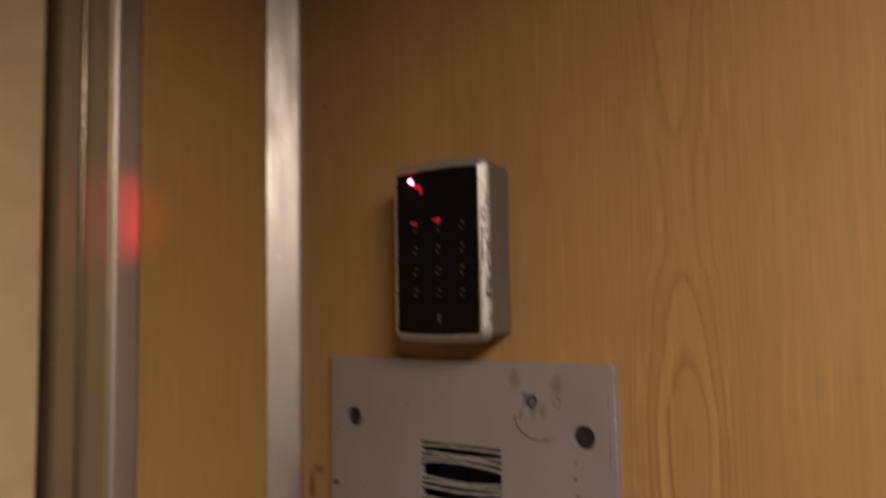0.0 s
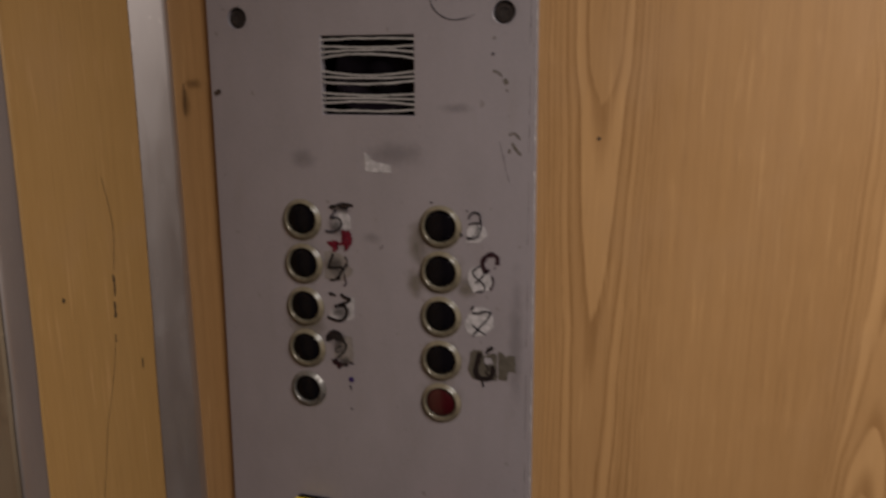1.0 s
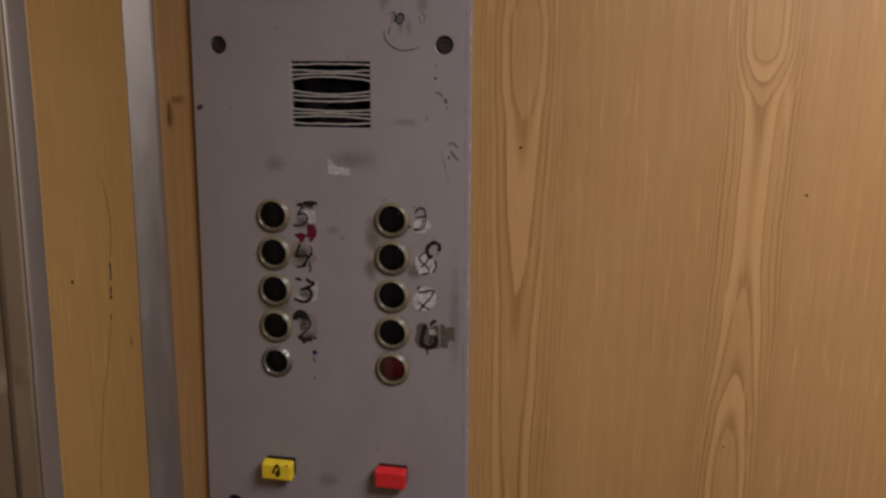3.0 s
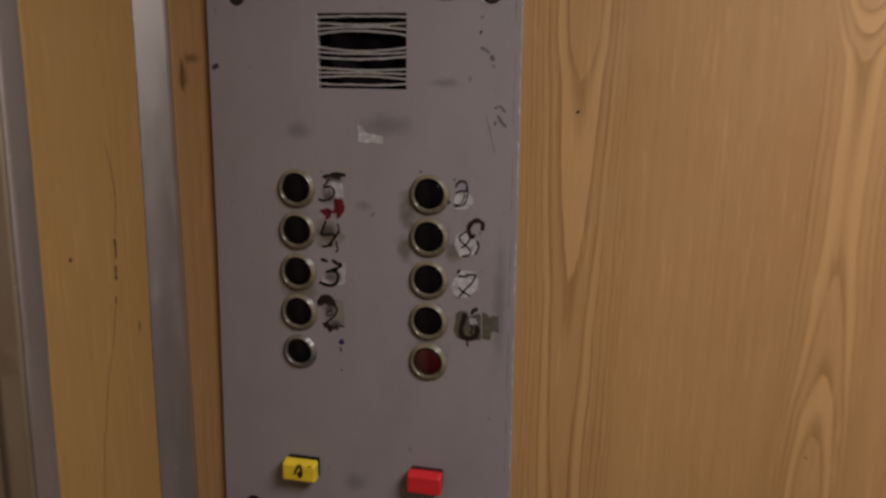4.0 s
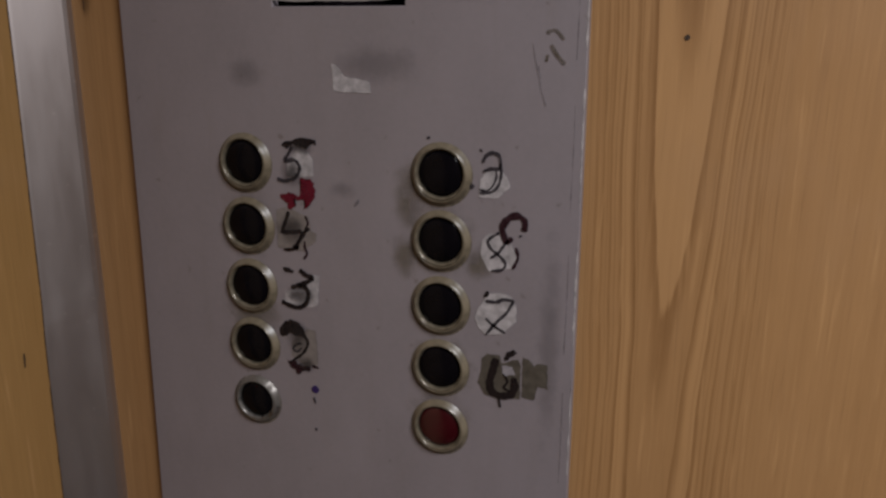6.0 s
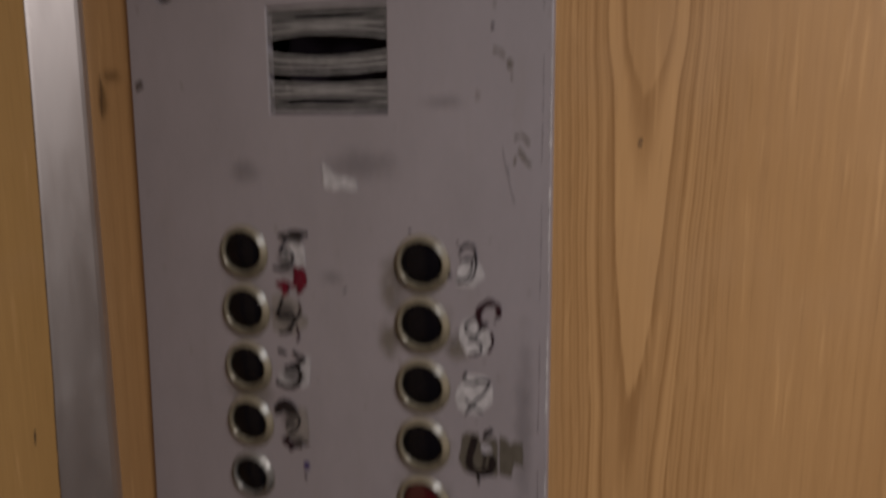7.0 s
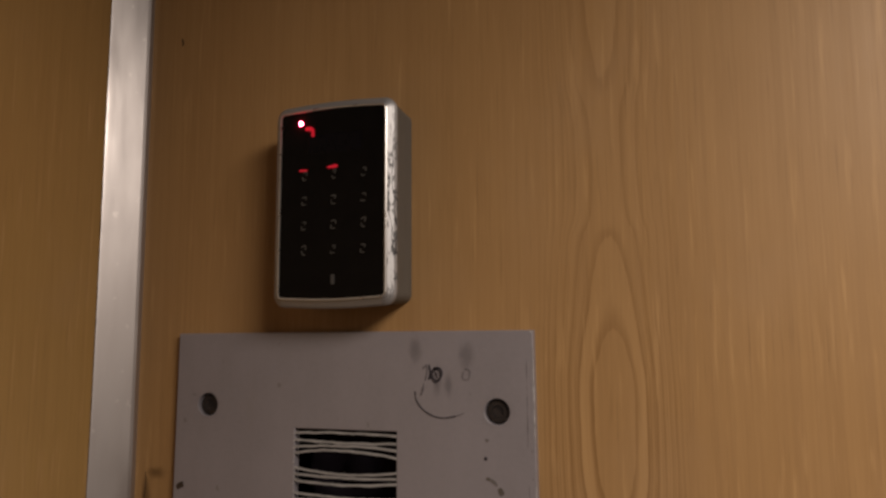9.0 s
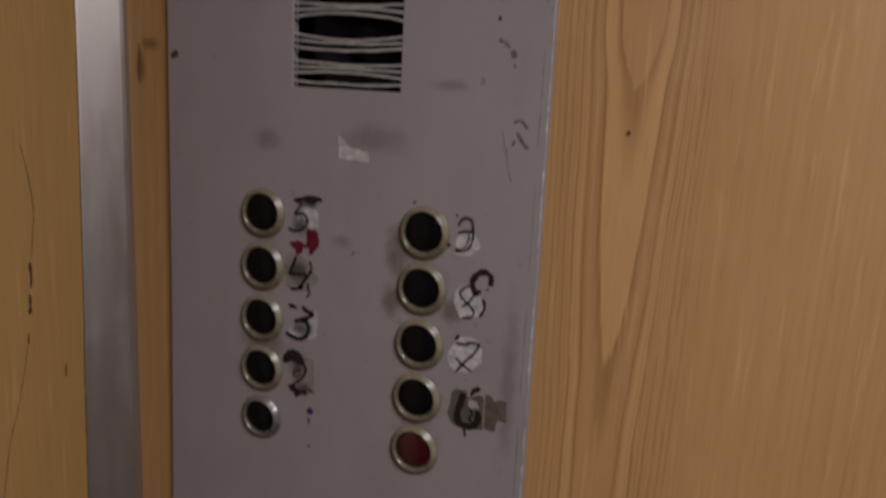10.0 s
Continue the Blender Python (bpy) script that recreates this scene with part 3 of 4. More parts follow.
def grille_strip(z0, z1, z2, bulge):
    """A thin bent strip across the speaker opening: heights at its left end, middle and right end, in millimetres."""
    bm = bmesh.new()
    rows = []
    for i in range(25):
        t = i / 24
        x = -22.6 + 57.2 * t
        z = z0 * (1 - t) ** 2 + 2 * t * (1 - t) * (2 * z1 - 0.5 * (z0 + z2)) + z2 * t * t
        z += 0.30 * noise.noise(Vector((x * 0.12, z0, 0))) + 0.34 * noise.noise(Vector((x * 0.32, z0 * 1.7, 5))) * math.sin(math.pi * t)
        y = 0.4 + bulge * math.sin(math.pi * t) + 0.5 * noise.noise(Vector((x * 0.08, z0, 7)))
        h = 0.56 + 0.14 * noise.noise(Vector((x * 0.15, z0, 3)))
        rows.append([bm.verts.new((x / 1000, (y + a) / 1000, (z + b) / 1000)) for a, b in ((-0.35, h), (-0.35, -h), (0.45, -h), (0.45, h))])
    for a, b in zip(rows, rows[1:]):
        for i in range(4):
            bm.faces.new((a[i], a[(i + 1) % 4], b[(i + 1) % 4], b[i]))
    bm.faces.new(rows[0])
    bm.faces.new(rows[-1])
    return part("grille_strip", bm, M_BLADE, panel)


for z0, z1, z2, bulge in ((1356.3, 1356.9, 1356.3, 0.2), (1352.9, 1351.9, 1352.6, 0.6), (1349.3, 1350.5, 1349.3, -0.2), (1346.2, 1348.3, 1345.4, -0.8),
                          (1338.8, 1336.2, 1338.5, 1.0), (1335.7, 1334.6, 1335.7, 0.4), (1332.6, 1331.3, 1333.3, -0.5), (1326.2, 1324.8, 1325.8, 0.6),
                          (1323.0, 1323.2, 1322.8, 0.0), (1320.0, 1321.3, 1319.7, -0.3), (1316.6, 1315.7, 1316.8, 0.3)):
    grille_strip(z0, z1, z2, bulge)
# worn paint teeth along the upright edges of the opening
for k in range(12):
    z = 1356.0 - k * 3.6
    part("tooth", patch([(-23.6, z), (-22.2, z + 0.35), (-22.2, z - 0.7), (-23.6, z - 0.5)], 0.12, 0.1), M_PAPER, panel)


# ---- round push buttons ----
def push_button(x, z, cap_mat, steel=False):
    """A domed metal ring with a slightly sunk round cap."""
    s = 0.92 if steel else 1.0
    lip = [(0.01075 * s, -0.0020), (0.0106 * s, -0.0026), (0.0103 * s, -0.0027), (0.0099 * s, -0.0023), (0.0095 * s, -0.0014), (0.0094 * s, -0.0006), (0.0094 * s, 0.002)]
    bezel = part("push_button", lathe(lip), M_STEEL_LIP if steel else M_LIP, panel, "thin worn metal inner rim", True)
    bezel.location = (x, 0, z)
    rim = 0.0120 if steel else 0.0127
    dome = [(rim + 0.0002, -0.0001), (rim - 0.0001, -0.0004), (rim - 0.0005, -0.0009), (rim - 0.0011, -0.0016), (0.0111 * s, -0.0023), (0.0106 * s, -0.0025), (0.0105 * s, 0.0)]
    part("washer", lathe(dome), M_STEEL_LIP if steel else M_WASHER, bezel, "dull beige grimy ring", True).location = (0, 0, -0.0005)
    # dirt caked round the washer
    dirt = part("dirt_ring", lathe([(rim - 0.0008, -0.00012), (rim + 0.0005, -0.00012), (rim + 0.0005, -0.00005)]), M_RINGDIRT, bezel, "caked dirt")
    dirt.location = (0, 0, -0.0008)
    c = 0.0093 * s
    part("cap", lathe([(c, 0.002), (c, -0.0007), (c - 0.0004, -0.0012), (c - 0.0016, -0.0017), (c * 0.5, -0.0023), (0.0, -0.0025)]), cap_mat, bezel,
         "dark red plastic cap" if cap_mat is M_REDCAP else "glossy black plastic cap", True)
    return bezel


LEFT_X, RIGHT_X = -0.0396, 0.0497
for k in range(5):
    push_button(LEFT_X - 0.0002 * k, 1.2495 - 0.0281 * k, M_BLACK, k == 4)
    push_button(RIGHT_X, 1.2500 - 0.0280 * k - (0.0005 if k == 0 else 0), M_REDCAP if k == 4 else M_BLACK)
# grime round the buttons
for x, z, rx, rz in ((36, 1238, 9, 20), (34, 1214, 8, 12), (66, 1213, 8, 9), (-40, 1222, 17, 20), (-40, 1180, 17, 22), (50, 1222, 17, 20), (50, 1166, 18, 18), (50, 1142, 17, 17)):
    smudge("grime", x, z, rx, rz, 0.08, M_GRIME, panel)


# ---- square-headed keys, yellow and red ----
def block_key(x, z, w, h, mat, back_mat, label, face_label):
    back = part("block_key", box(x - w / 2 + 0.0012, x + w / 2 - 0.0004, -0.0032, 0.001, z - h / 2 + 0.001, z + h / 2 + 0.0002, 0.0008), back_mat, panel, label)
    bm = box(x - w / 2, x + w / 2, -0.0108, -0.0030, z - h / 2, z + h / 2, 0.0016, 3)
    for v in bm.verts:
        if v.co.y < -0.0085 and v.co.z > z + h * 0.25:
            v.co.z -= 0.0014
    part("key_face", bm, mat, back, face_label)
    return back


yellow = block_key(-0.0398, 1.0510, 0.0244, 0.0144, M_YELLOW, M_BLACK, "black-backed block key", "yellow plastic block face with a handwritten mark")
part("pen_mark", stroke([(-42.6, 1049.0), (-41.8, 1051.6), (-39.6, 1055.8), (-37.9, 1056.3), (-37.6, 1052.0), (-37.7, 1048.2), (-39.6, 1048.4), (-39.3, 1051.6)], 1.9, 11.0), M_INK, yellow)
part("pen_mark", stroke([(-32.6, 1056.5), (-29.8, 1057.0)], 0.9, 11.0), M_INK, yellow)
red = block_key(0.0500, 1.0537, 0.0236, 0.0148, M_RED, M_REDCAP, "dark-red-backed block key", "bright red plastic block face")
for k in range(3):
    smudge("smudge", 40 - 42 * k, 1046 - 3 * k, 12, 9, 0.1, M_SMUDGE, panel)


# ---- paper scraps and handwriting beside the buttons ----
def scrap(origin, points, material, label, thick=0.15):
    ox, oz = origin
    return part("sticker", patch([(ox + a, oz + b) for a, b in points], 0.28, 0.45, thick), material, panel, label)


def ink(name, origin, points, width, material, parent, lift=0.45, sharp=False):
    ox, oz = origin
    return part(name, stroke([(ox + a, oz + b) for a, b in points], width, lift, None, sharp), material, parent)


def blot(name, origin, points, material, parent, lift=0.40):
    ox, oz = origin
    return part(name, patch([(ox + a, oz + b) for a, b in points], lift, 1.5 if name == "red_ink" else 0.9), material, parent)


rows_left = [(-39.5, 1249.5 - 28.1 * k) for k in range(5)]
rows_right = [(50.0, 1250.0 - 28.0 * k) for k in range(5)]

o = rows_left[0]
s = scrap(o, [(25.7, 6.8), (30.2, 5.4), (32.4, 2.5), (32.3, -4.5), (27.3, -5.2), (20.1, -5.0), (20.5, 1.1)], M_PAPER, "torn white paper scrap with a handwritten 5")
blot("ink_five", o, [(18.4, 7.8), (19.1, 9.2), (21.7, 9.7), (25.5, 11.0), (28.9, 11.7), (34.2, 10.8), (34.5, 8.9), (32.6, 9.2), (30.4, 8.0), (29.5, 6.7), (25.8, 7.8), (23.3, 8.1), (20.7, 6.6)], M_INK, s)
ink("ink_five", o, [(23.4, 7.7), (21.4, 4.6), (19.4, 1.2), (23.8, 1.9), (26.2, -0.5), (25.6, -3.8), (22.6, -6.5), (18.2, -7.3), (15.3, -6.5)], 1.6, M_PEN, s)
blot("red_ink", o, [(26.4, -6.2), (31.9, -5.9), (33.0, -9.7), (33.3, -12.7), (31.1, -15.2), (29.2, -18.5), (27.5, -19.0), (28.1, -16.2), (25.2, -14.4), (26.2, -10.1)], M_REDINK, s)
blot("red_ink", o, [(16.6, -13.0), (24.0, -12.6), (22.9, -16.5), (22.4, -18.9), (20.2, -19.5), (19.9, -16.8), (17.4, -15.0)], M_REDINK, s)
ink("red_ink", o, [(22.6, -13.2), (25.0, -14.6), (27.4, -13.4)], 1.7, M_REDINK, s)

o = rows_left[1]
s = scrap(o, [(14.1, 7.8), (18.5, 9.2), (29.5, 5.7), (30.5, -0.5), (33.0, -1.9), (32.4, -5.2), (26.7, -9.7), (14.0, -9.2)], M_TAPE, "yellowed tape scrap with a handwritten 4")
ink("ink_four", o, [(20.1, 7.4), (18.6, 3.3), (16.3, -2.1), (21.4, -1.7), (26.2, -0.9)], 1.9, M_INK, s, sharp=True)
ink("ink_four", o, [(29.3, 1.0), (26.6, -2.4), (23.8, -6.7), (22.3, -9.3)], 2.3, M_INK, s)
ink("ink_four", o, [(17.0, -9.9), (21.0, -9.5), (24.6, -7.8)], 1.6, M_INK, s)
ink("ink_four", o, [(27.9, 6.0), (29.2, 3.2), (28.4, 1.0)], 0.9, M_MAROON, s)
ink("red_ink", o, [(27.3, -5.2), (27.3, -8.4), (28.3, -10.8), (26.5, -13.4)], 1.1, M_MAROON, s)

o = rows_left[2]
s = scrap(o, [(29.7, 7.7), (33.6, 7.6), (32.2, -6.2), (27.7, -7.7), (16.2, -6.3), (16.5, -1.2), (26.8, 0.7)], M_PAPER, "worn white paper scrap with a handwritten 3")
ink("ink_three", o, [(24.1, 9.6), (27.1, 7.4), (30.2, 6.2), (26.0, 3.3), (19.7, 1.0)], 2.2, M_INK, s)
ink("ink_three", o, [(23.7, 2.3), (27.0, 1.2), (28.0, -1.8), (26.5, -6.0), (22.4, -8.2), (17.1, -7.1), (14.6, -6.1)], 2.1, M_INK, s)
blot("ink_three", o, [(15.9, 9.8), (18.4, 10.4), (21.4, 8.9), (20.9, 7.6), (17.8, 7.7)], M_INK, s)

o = rows_left[3]
s = scrap(o, [(26.8, 10.2), (30.8, 9.8), (31.7, -2.2), (31.0, -7.5), (24.7, -7.5), (18.5, -4.0), (18.9, 3.1)], M_TAPE, "stained tape scrap with a handwritten 2")
blot("ink_two", o, [(12.6, 5.8), (13.3, 9.4), (16.2, 12.8), (19.4, 14.0), (23.4, 12.4), (25.0, 9.1), (26.2, 6.7), (24.4, 5.6), (21.3, 6.1), (18.2, 7.4), (14.4, 4.8)], M_INK, s)
ink("ink_two", o, [(25.3, 6.6), (26.8, 3.3), (24.5, -1.4), (20.3, -5.0), (17.4, -7.2)], 1.4, M_INK, s)
ink("ink_two", o, [(23.8, 2.9), (21.1, 2.1), (19.2, -0.3), (21.4, -1.4), (23.7, 0.7)], 1.0, M_PEN, s)
ink("ink_two", o, [(28.5, -7.4), (31.9, -8.1)], 1.2, M_MAROON, s)
blot("red_ink", o, [(15.5, -6.6), (18.4, -6.2), (22.9, -7.8), (27.8, -8.4), (27.3, -9.8), (23.7, -10.3), (22.7, -12.7), (20.4, -12.6), (19.6, -10.5), (16.4, -8.7)], M_MAROON, s)

o = rows_left[4]
part("ink_dot", oval(o[0] + 29.6, o[1] + 9.1, 2.0, 1.9, 0.4, 0.5), M_PURPLE, panel, "purple ink dot")
part("ink_dot", stroke([(o[0] + 28.6, o[1] + 5.2), (o[0] + 29.4, o[1] + 1.9)], 1.0, 0.4), M_PEN, panel)
part("ink_dot", oval(o[0] + 29.3, o[1] - 11.2, 0.8, 0.7, 0.4, 0.2), M_PEN, panel)

o = rows_right[0]
s = scrap(o, [(24.6, 1.9), (26.8, -0.7), (28.3, -4.2), (24.9, -7.6), (23.5, -9.1), (15.4, -9.3), (16.0, -2.1), (18.5, 0.9)], M_PAPER, "torn white paper scrap with a handwritten 9")
ink("ink_nine", o, [(16.9, 4.7), (18.3, 7.5), (20.7, 8.7), (23.3, 7.8), (24.1, 4.7), (23.4, 2.6), (20.2, 2.4), (17.0, 1.2)], 1.35, M_PEN, s)
ink("ink_nine", o, [(24.1, 4.7), (24.4, 0.5), (23.3, -4.2), (20.5, -6.8), (15.8, -7.5)], 1.3, M_PEN, s)
ink("ink_nine", o, [(22.4, 1.8), (22.5, -1.0), (21.1, -4.3), (18.6, -6.4), (15.7, -6.0)], 0.8, M_PEN, s)
part("ink_dot", stroke([(o[0] + 15.6, o[1] + 9.9), (o[0] + 16.6, o[1] + 8.9)], 0.8, 0.4), M_INK, panel)
part("ink_dot", oval(o[0] + 12.6, o[1] - 5.0, 1.1, 1.2, 0.4, 0.3), M_PEN, panel)

o = rows_right[1]
s = scrap(o, [(17.2, 1.3), (20.1, 4.5), (25.1, 3.4), (28.8, 0.8), (31.9, -4.9), (29.2, -9.6), (20.4, -11.6), (16.6, -4.8)], M_PAPER, "torn white paper scrap with a handwritten 8")
ink("ink_eight", o, [(24.5, 5.2), (19.8, 1.5), (21.0, -1.8), (24.4, -4.4), (27.1, -7.6), (25.7, -10.3), (21.3, -11.1)], 1.2, M_PEN, s)
ink("ink_eight", o, [(20.8, -5.9), (24.0, -3.4), (26.8, 0.6), (28.6, 2.2)], 1.2, M_PEN, s)
ink("ink_eight", o, [(27.2, 0.6), (25.9, 4.9), (25.6, 7.5), (27.6, 10.9), (30.7, 12.4), (33.6, 11.5), (34.6, 9.3), (34.2, 6.3)], 2.6, M_MAROON, s)
ink("ink_eight", o, [(27.2, 0.6), (29.6, 3.4)], 1.8, M_MAROON, s)
ink("ink_eight", o, [(32.4, 4.2), (33.6, 4.6)], 0.9, M_PEN, s)
ink("ink_eight", o, [(31.2, -0.5), (32.1, -4.9), (30.1, -9.5)], 1.3, M_MAROON, s)

o = rows_right[2]
s = scrap(o, [(18.1, 3.3), (19.9, 6.8), (25.1, 7.6), (29.6, 6.9), (32.1, 2.4), (32.2, -3.8), (28.4, -7.4), (27.4, -10.0), (19.6, -11.0), (16.4, -8.1), (14.6, -3.6), (16.2, 0.6)], M_PAPER, "round white paper scrap with a handwritten 7")
ink("ink_seven", o, [(19.2, 3.8), (23.7, 3.8), (26.7, 5.2), (31.1, 5.1)], 1.5, M_PEN, s)
ink("ink_seven", o, [(31.1, 5.1), (28.0, -0.6), (24.0, -5.0), (19.6, -11.0)], 1.3, M_PEN, s)
ink("ink_seven", o, [(19.4, -3.6), (22.5, -6.3), (27.9, -9.2)], 1.2, M_PEN, s)
blot("ink_seven", o, [(18.6, 7.2), (20.4, 8.4), (20.6, 6.1), (18.9, 5.3)], M_INK, s)

o = rows_right[3]
s = scrap(o, [(18.3, 6.5), (20.6, 8.8), (25.9, 8.4), (26.8, 5.2), (33.5, 7.8), (34.8, 5.6), (34.9, -9.8), (25.0, -10.6), (19.9, -10.1), (16.6, -4.4), (18.0, 1.6)], M_OLIVE, "dark smeared tape scrap with a handwritten 6")
part("sticker", patch([(o[0] + a, o[1] + b) for a, b in [(35.6, 9.2), (38.8, 7.7), (40.2, 5.9), (41.8, 6.9), (45.8, 7.1), (46.4, -3.7), (42.2, -3.1), (41.0, -9.4), (35.7, -8.9)]], 0.26, 0.5, 0.12), M_OLIVE, panel, "olive tape residue")
ink("ink_six", o, [(24.4, 7.3), (23.1, 1.5), (21.9, -3.7), (22.8, -7.9), (26.5, -9.4), (31.1, -8.2), (32.5, -4.5), (32.0, -0.5)], 3.2, M_INK, s, 0.5)
ink("ink_six", o, [(27.5, 0.6), (29.5, -2.5), (28.0, -5.5), (30.5, -6.8)], 1.0, M_INK, s, 0.5)
blot("ink_six", o, [(27.5, 7.0), (28.9, 10.8), (31.5, 11.9), (33.1, 10.5), (31.2, 9.1), (28.7, 6.7)], M_INK, s)
ink("ink_six", o, [(25.8, -10.5), (26.7, -14.9)], 1.2, M_INK, s)
part("torn_spot", patch([(o[0] + a, o[1] + b) for a, b in [(26.8, 4.4), (31.4, 4.3), (32.6, 0.8), (27.7, -0.3)]], 0.32, 0.5), M_TORN, s)

# rubbed ink round the written figures
for x, z, rx, rz in ((-17, 1246, 6, 8), (-13, 1257, 8, 4), (-18, 1221, 9, 8), (-15, 1191, 8, 7), (-18, 1171, 7, 9), (-14, 1158, 7, 5)):
    smudge("ink_smear", x, z, rx, rz, 0.62, M_INKSMUDGE, panel)

# ---- doodle, tape and scuffs on the plate ----
part("doodle_eye", stroke([(54.2, 1389.6), (57.6, 1389.2), (58.0, 1385.6), (55.4, 1383.4), (53.4, 1386.0), (54.4, 1389.0), (56.4, 1389.8)], 1.5, 0.3), M_PEN, panel)
part("doodle_eye", stroke([(55.2, 1388.0), (56.2, 1385.0)], 0.9, 0.3), M_PEN, panel)
part("doodle_eye", stroke([(48.6, 1389.4), (50.6, 1391.2), (50.8, 1387.0), (49.8, 1383.6)], 0.9, 0.3), M_FAINT, panel)
part("doodle_eye", stroke([(52.0, 1391.6), (52.6, 1387.6), (52.0, 1384.2)], 1.0, 0.3), M_PEN, panel)
part("doodle_eye", stroke([(49.4, 1382.6), (48.4, 1378.8), (47.6, 1376.4)], 1.2, 0.3), M_FAINT, panel)
part("scuff", oval(80.5, 1347.6, 0.9, 0.9, 0.3), M_PEN, panel)
part("doodle_eye", stroke([(70.4, 1389.6), (72.8, 1388.6), (72.2, 1384.6), (69.4, 1385.0), (69.6, 1388.6)], 0.8, 0.3), M_FAINT, panel)
part("doodle_mouth", stroke([(44.6, 1378.6), (45.4, 1374.0), (49.0, 1369.6), (54.5, 1366.6), (60.0, 1366.0), (66.0, 1367.0)], 0.65, 0.3), M_PEN, panel)
part("doodle_mouth", stroke([(66.0, 1367.0), (70.0, 1368.6)], 0.5, 0.3), M_FAINT, panel)
for x, z, rx, rz in ((45, 1399, 5, 9), (71, 1396, 6, 9), (56, 1383, 3, 12), (62, 1382, 3, 9), (-37, 1287, 12, 8), (22, 1291, 26, 10), (60, 1318, 14, 4), (6, 1240, 8, 5), (96, 1180, 6, 60)):
    smudge("smudge", x, z, rx, rz, 0.15, M_SMUDGE, panel)
part("paper_scrap", patch([(2.8, 1291.5), (5.0, 1291.0), (8.5, 1286.5), (19.5, 1284.5), (19.8, 1280.0), (3.6, 1280.0)], 0.25, 0.6, 0.12), M_PAPER, panel, "small torn white paper scrap")
for pts, w in (([(81.4, 1356.8), (81.0, 1355.4)], 2.2), ([(80.6, 1338.6), (83.6, 1337.6), (86.0, 1335.4)], 1.3), ([(87.0, 1334.4), (88.6, 1331.2)], 2.6), ([(88.4, 1328.8), (88.8, 1327.0)], 1.0),
               ([(90.0, 1303.6), (93.2, 1304.6), (96.6, 1301.2)], 1.4), ([(90.8, 1296.0), (90.2, 1293.4)], 1.3), ([(91.8, 1299.4), (93.8, 1296.2), (97.2, 1292.4)], 1.7), ([(87.5, 1292.0), (88.6, 1284.0), (90.8, 1277.0)], 0.4), ([(85.0, 1300.0), (87.5, 1288.0)], 0.35)):
    part("scuff", stroke(pts, w, 0.3), M_SCUFF if w >= 1.0 else M_FAINT, panel)
part("scuff", stroke([(11.5, 1233.0), (13.8, 1236.0)], 1.3, 0.3), M_FAINT, panel)
part("scuff", stroke([(-94.6, 1324.6), (-92.6, 1326.2), (-90.4, 1326.8)], 2.6, 0.3), M_PIT_SHADE, panel)
part("scuff", oval(44.4, 1263.4, 0.8, 0.6, 0.3), M_PEN, panel)

part("edge_mark", oval(103.4, 1407.2, 0.8, 0.6, 0.12), M_PAPER, panel)

# thin pale and grey broken lines along the plate's right edge
for k in range(7):
    z = 1400 - 58 * k
    x = 104.0 + 3.2 * (1408 - z) / 433
    part("edge_mark", stroke([(x, z), (x + 0.15, z - 20), (x + 0.35, z - 44)], 0.55, 0.12, None, False, 0.9), M_PAPER, panel)
    part("edge_mark", stroke([(x - 3.2, z - 6), (x - 3.0, z - 26), (x - 3.1, z - 48)], 0.28, 0.12, None, False, 0.9), M_FAINT, panel)


# ---- the keypad above the panel ----
def rounded(x0, x1, z0, z1, r, bow=0.0, steps=6):
    """A rounded rectangle with a top and bottom that bow outwards."""
    pts = []
    for cx, cz, a0 in ((x1 - r, z1 - r, 0), (x0 + r, z1 - r, 90), (x0 + r, z0 + r, 180), (x1 - r, z0 + r, 270)):
        for i in range(steps + 1):
            a = math.radians(a0 + 90 * i / steps)
            pts.append((cx + r * math.cos(a), cz + r * math.sin(a)))
        if a0 in (0, 180):
            sign, mid = (1, z1) if a0 == 0 else (-1, z0)
            xa, xb = (x1 - r, x0 + r) if a0 == 0 else (x0 + r, x1 - r)
            pts += [(xa + (xb - xa) * t, mid + sign * bow * math.sin(math.pi * t)) for t in (0.2, 0.35, 0.5, 0.65, 0.8)]
    return pts


def stack(rings, cap_first=True, cap_last=True):
    """Joins rings of equal count: (points, y)."""
    bm = bmesh.new()
    rows = [[bm.verts.new((x, y, z)) for x, z in pts] for pts, y in rings]
    k = len(rows[0])
    for a, b in zip(rows, rows[1:]):
        for i in range(k):
            bm.faces.new((a[i], a[(i + 1) % k], b[(i + 1) % k], b[i]))
    if cap_first:
        bm.faces.new(rows[0])
    if cap_last:
        bm.faces.new(rows[-1])
    return bm


X0, X1, Z0, Z1 = -0.0236, 0.0425, 1.4205, 1.5225
pad = thing("access_keypad", (0, 0, 0), "black-faced access keypad in a flaked chrome frame on veneer", "keypad")


def outline(grow, bow, r=0.006):
    return rounded(X0 - grow, X1 + grow, Z0 - grow, Z1 + grow, r + grow, bow)


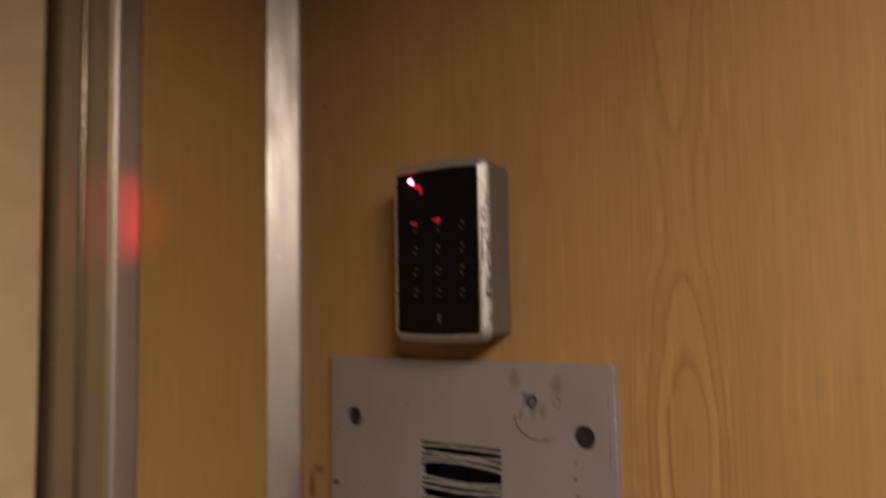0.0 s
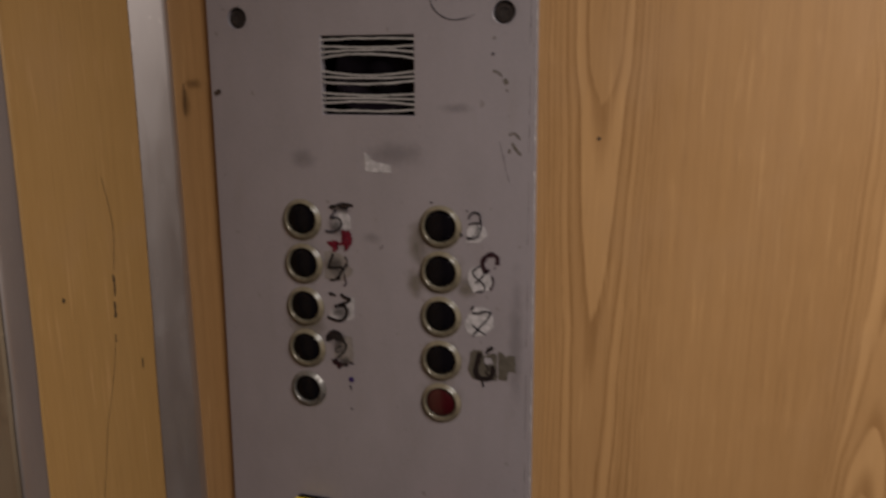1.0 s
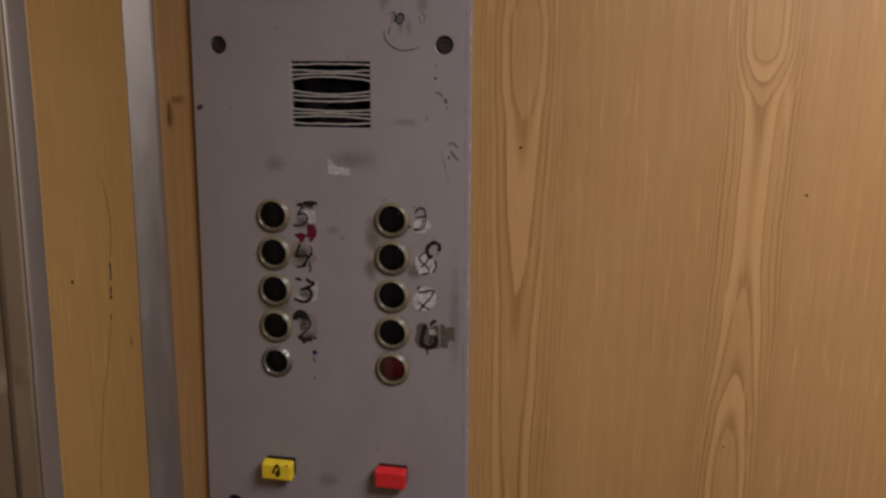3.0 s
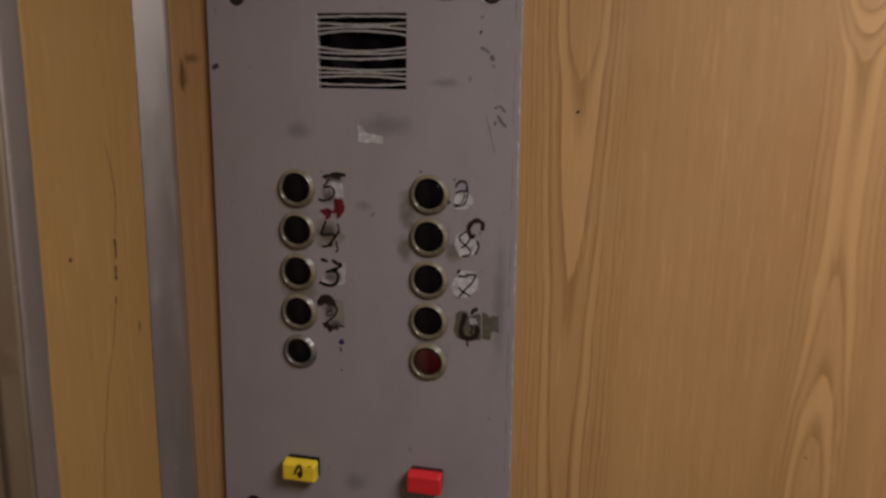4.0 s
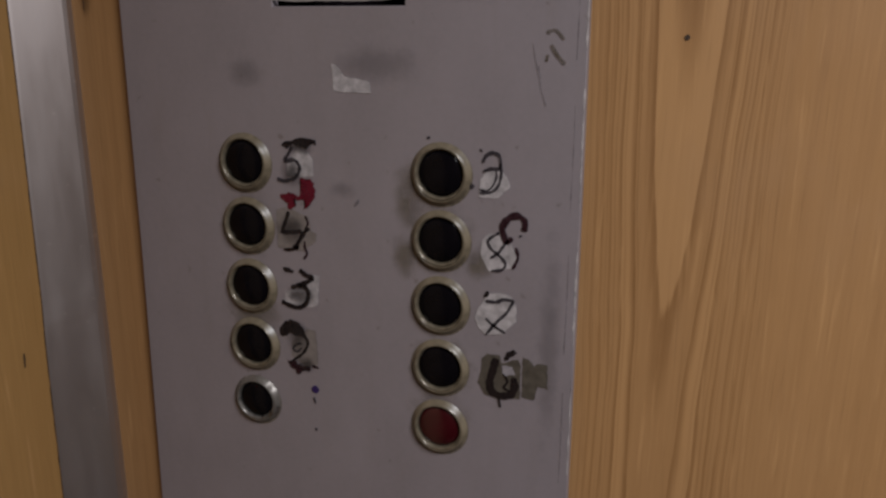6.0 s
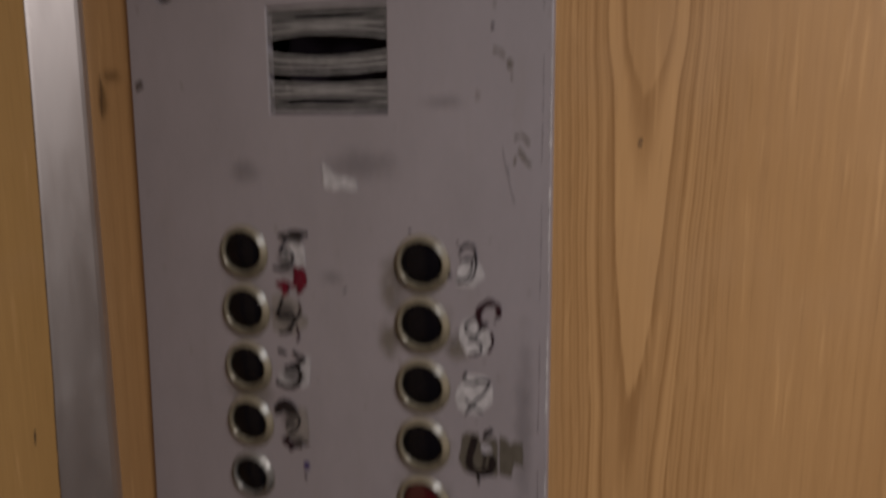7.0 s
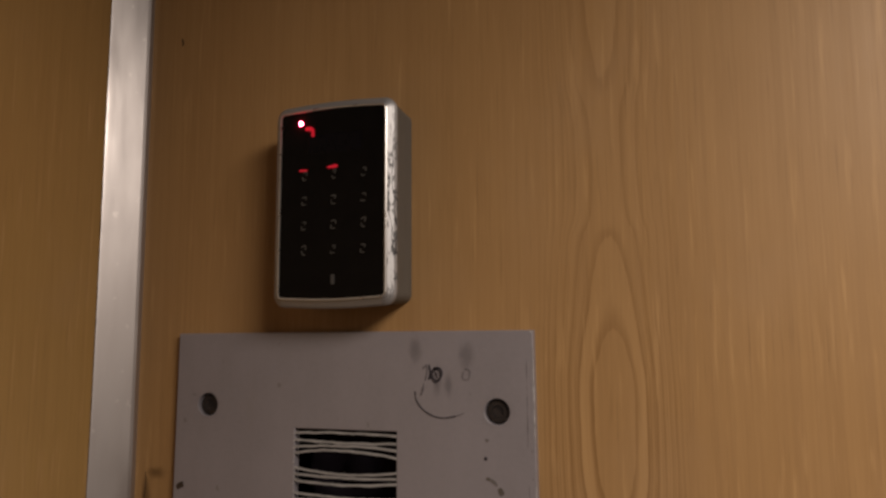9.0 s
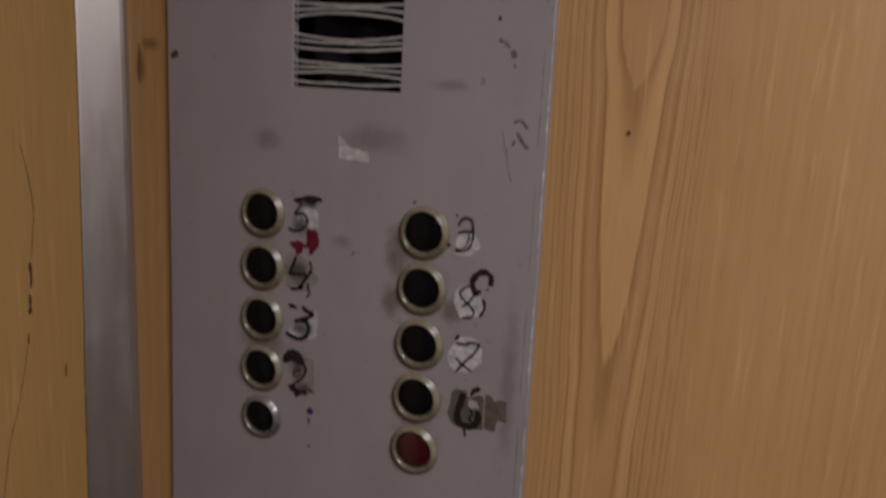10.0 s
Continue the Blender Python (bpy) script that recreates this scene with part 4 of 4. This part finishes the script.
part("case", stack([(outline(-0.0016, 0.001), WALL_Y), (outline(-0.0012, 0.001), -0.006), (outline(-0.0003, 0.001), -0.0170), (outline(-0.001, 0.001), -0.0186)]), M_CASE, pad, "grey plastic case")
part("frame", stack([(outline(-0.0008, 0.001), -0.0172), (outline(0.0003, 0.001), -0.0186), (outline(0.0004, 0.001), -0.0202), (outline(-0.0004, 0.001), -0.0214),
                     (outline(-0.0032, 0.001), -0.0236), (outline(-0.0040, 0.001), -0.0236)], cap_last=False), M_CHROME, pad, "bright chrome bevel, flaked to dark metal")
part("bezel", stack([(outline(-0.0030, 0.001), -0.0230), (outline(-0.0032, 0.001), -0.0240), (outline(-0.0036, 0.001, 0.0062), -0.0243), (outline(-0.0043, 0.001, 0.0062), -0.0242), (outline(-0.0044, 0.001, 0.0062), -0.0228)]), M_FRAME, pad, "silver-painted rounded bezel")
face = part("face", stack([(outline(-0.0041, 0.001, 0.0062), -0.0225), (outline(-0.0044, 0.001, 0.0062), -0.0237), (outline(-0.0050, 0.001, 0.0062), -0.0240)]), M_GLASS, pad, "glossy black plastic face")
key_z = (1.4855, 1.4730, 1.4605, 1.4480)
dice = random.Random(5)
for z in key_z:
    for x in (-5.5, 10.8, 27.0):
        h, c = z * 1000, [dice.uniform(-0.5, 0.5) for _ in range(4)]
        bm = stroke([(x - 1.0 + c[0], h + 1.6), (x + 1.1, h + 1.9 + c[1]), (x + 0.9 + c[2], h + 0.1)], 0.65, 24.2)
        stroke([(x - 1.1, h - 0.6 + c[3]), (x - 0.8 + c[1], h - 2.0), (x + 1.1, h - 1.9 + c[0])], 0.65, 24.2, bm)
        part("key_mark", bm, M_KEYMARK, face)
part("call_mark", box(0.0098, 0.0118, -0.02425, -0.0239, 1.4308, 1.4356, 0.0003), M_KEYMARK, face)
part("display", box(-0.004, 0.026, -0.0241, -0.0236, 1.4965, 1.5065, 0.0004), M_BLACK, face, "faint dark display window")
part("led", lathe([(0.0009, -0.0238), (0.0008, -0.0245), (0.0005, -0.0249), (0.0, -0.0251)], -0.0080, 1.5130, 16), M_LED, face, "lit red indicator lamp", True)
# red light caught in the face beside the lamp
for pts, w in (([(-5.5, 1510.0), (-1.0, 1509.5)], 2.0), ([(-1.2, 1509.6), (-1.0, 1505.5)], 1.6), ([(-8.5, 1488.6), (-4.0, 1488.4)], 1.0), ([(7.0, 1489.2), (13.0, 1489.6)], 1.4)):
    part("lit_mark", stroke(pts, w, 24.25), M_LEDSPILL, face, "dim red lit mark")
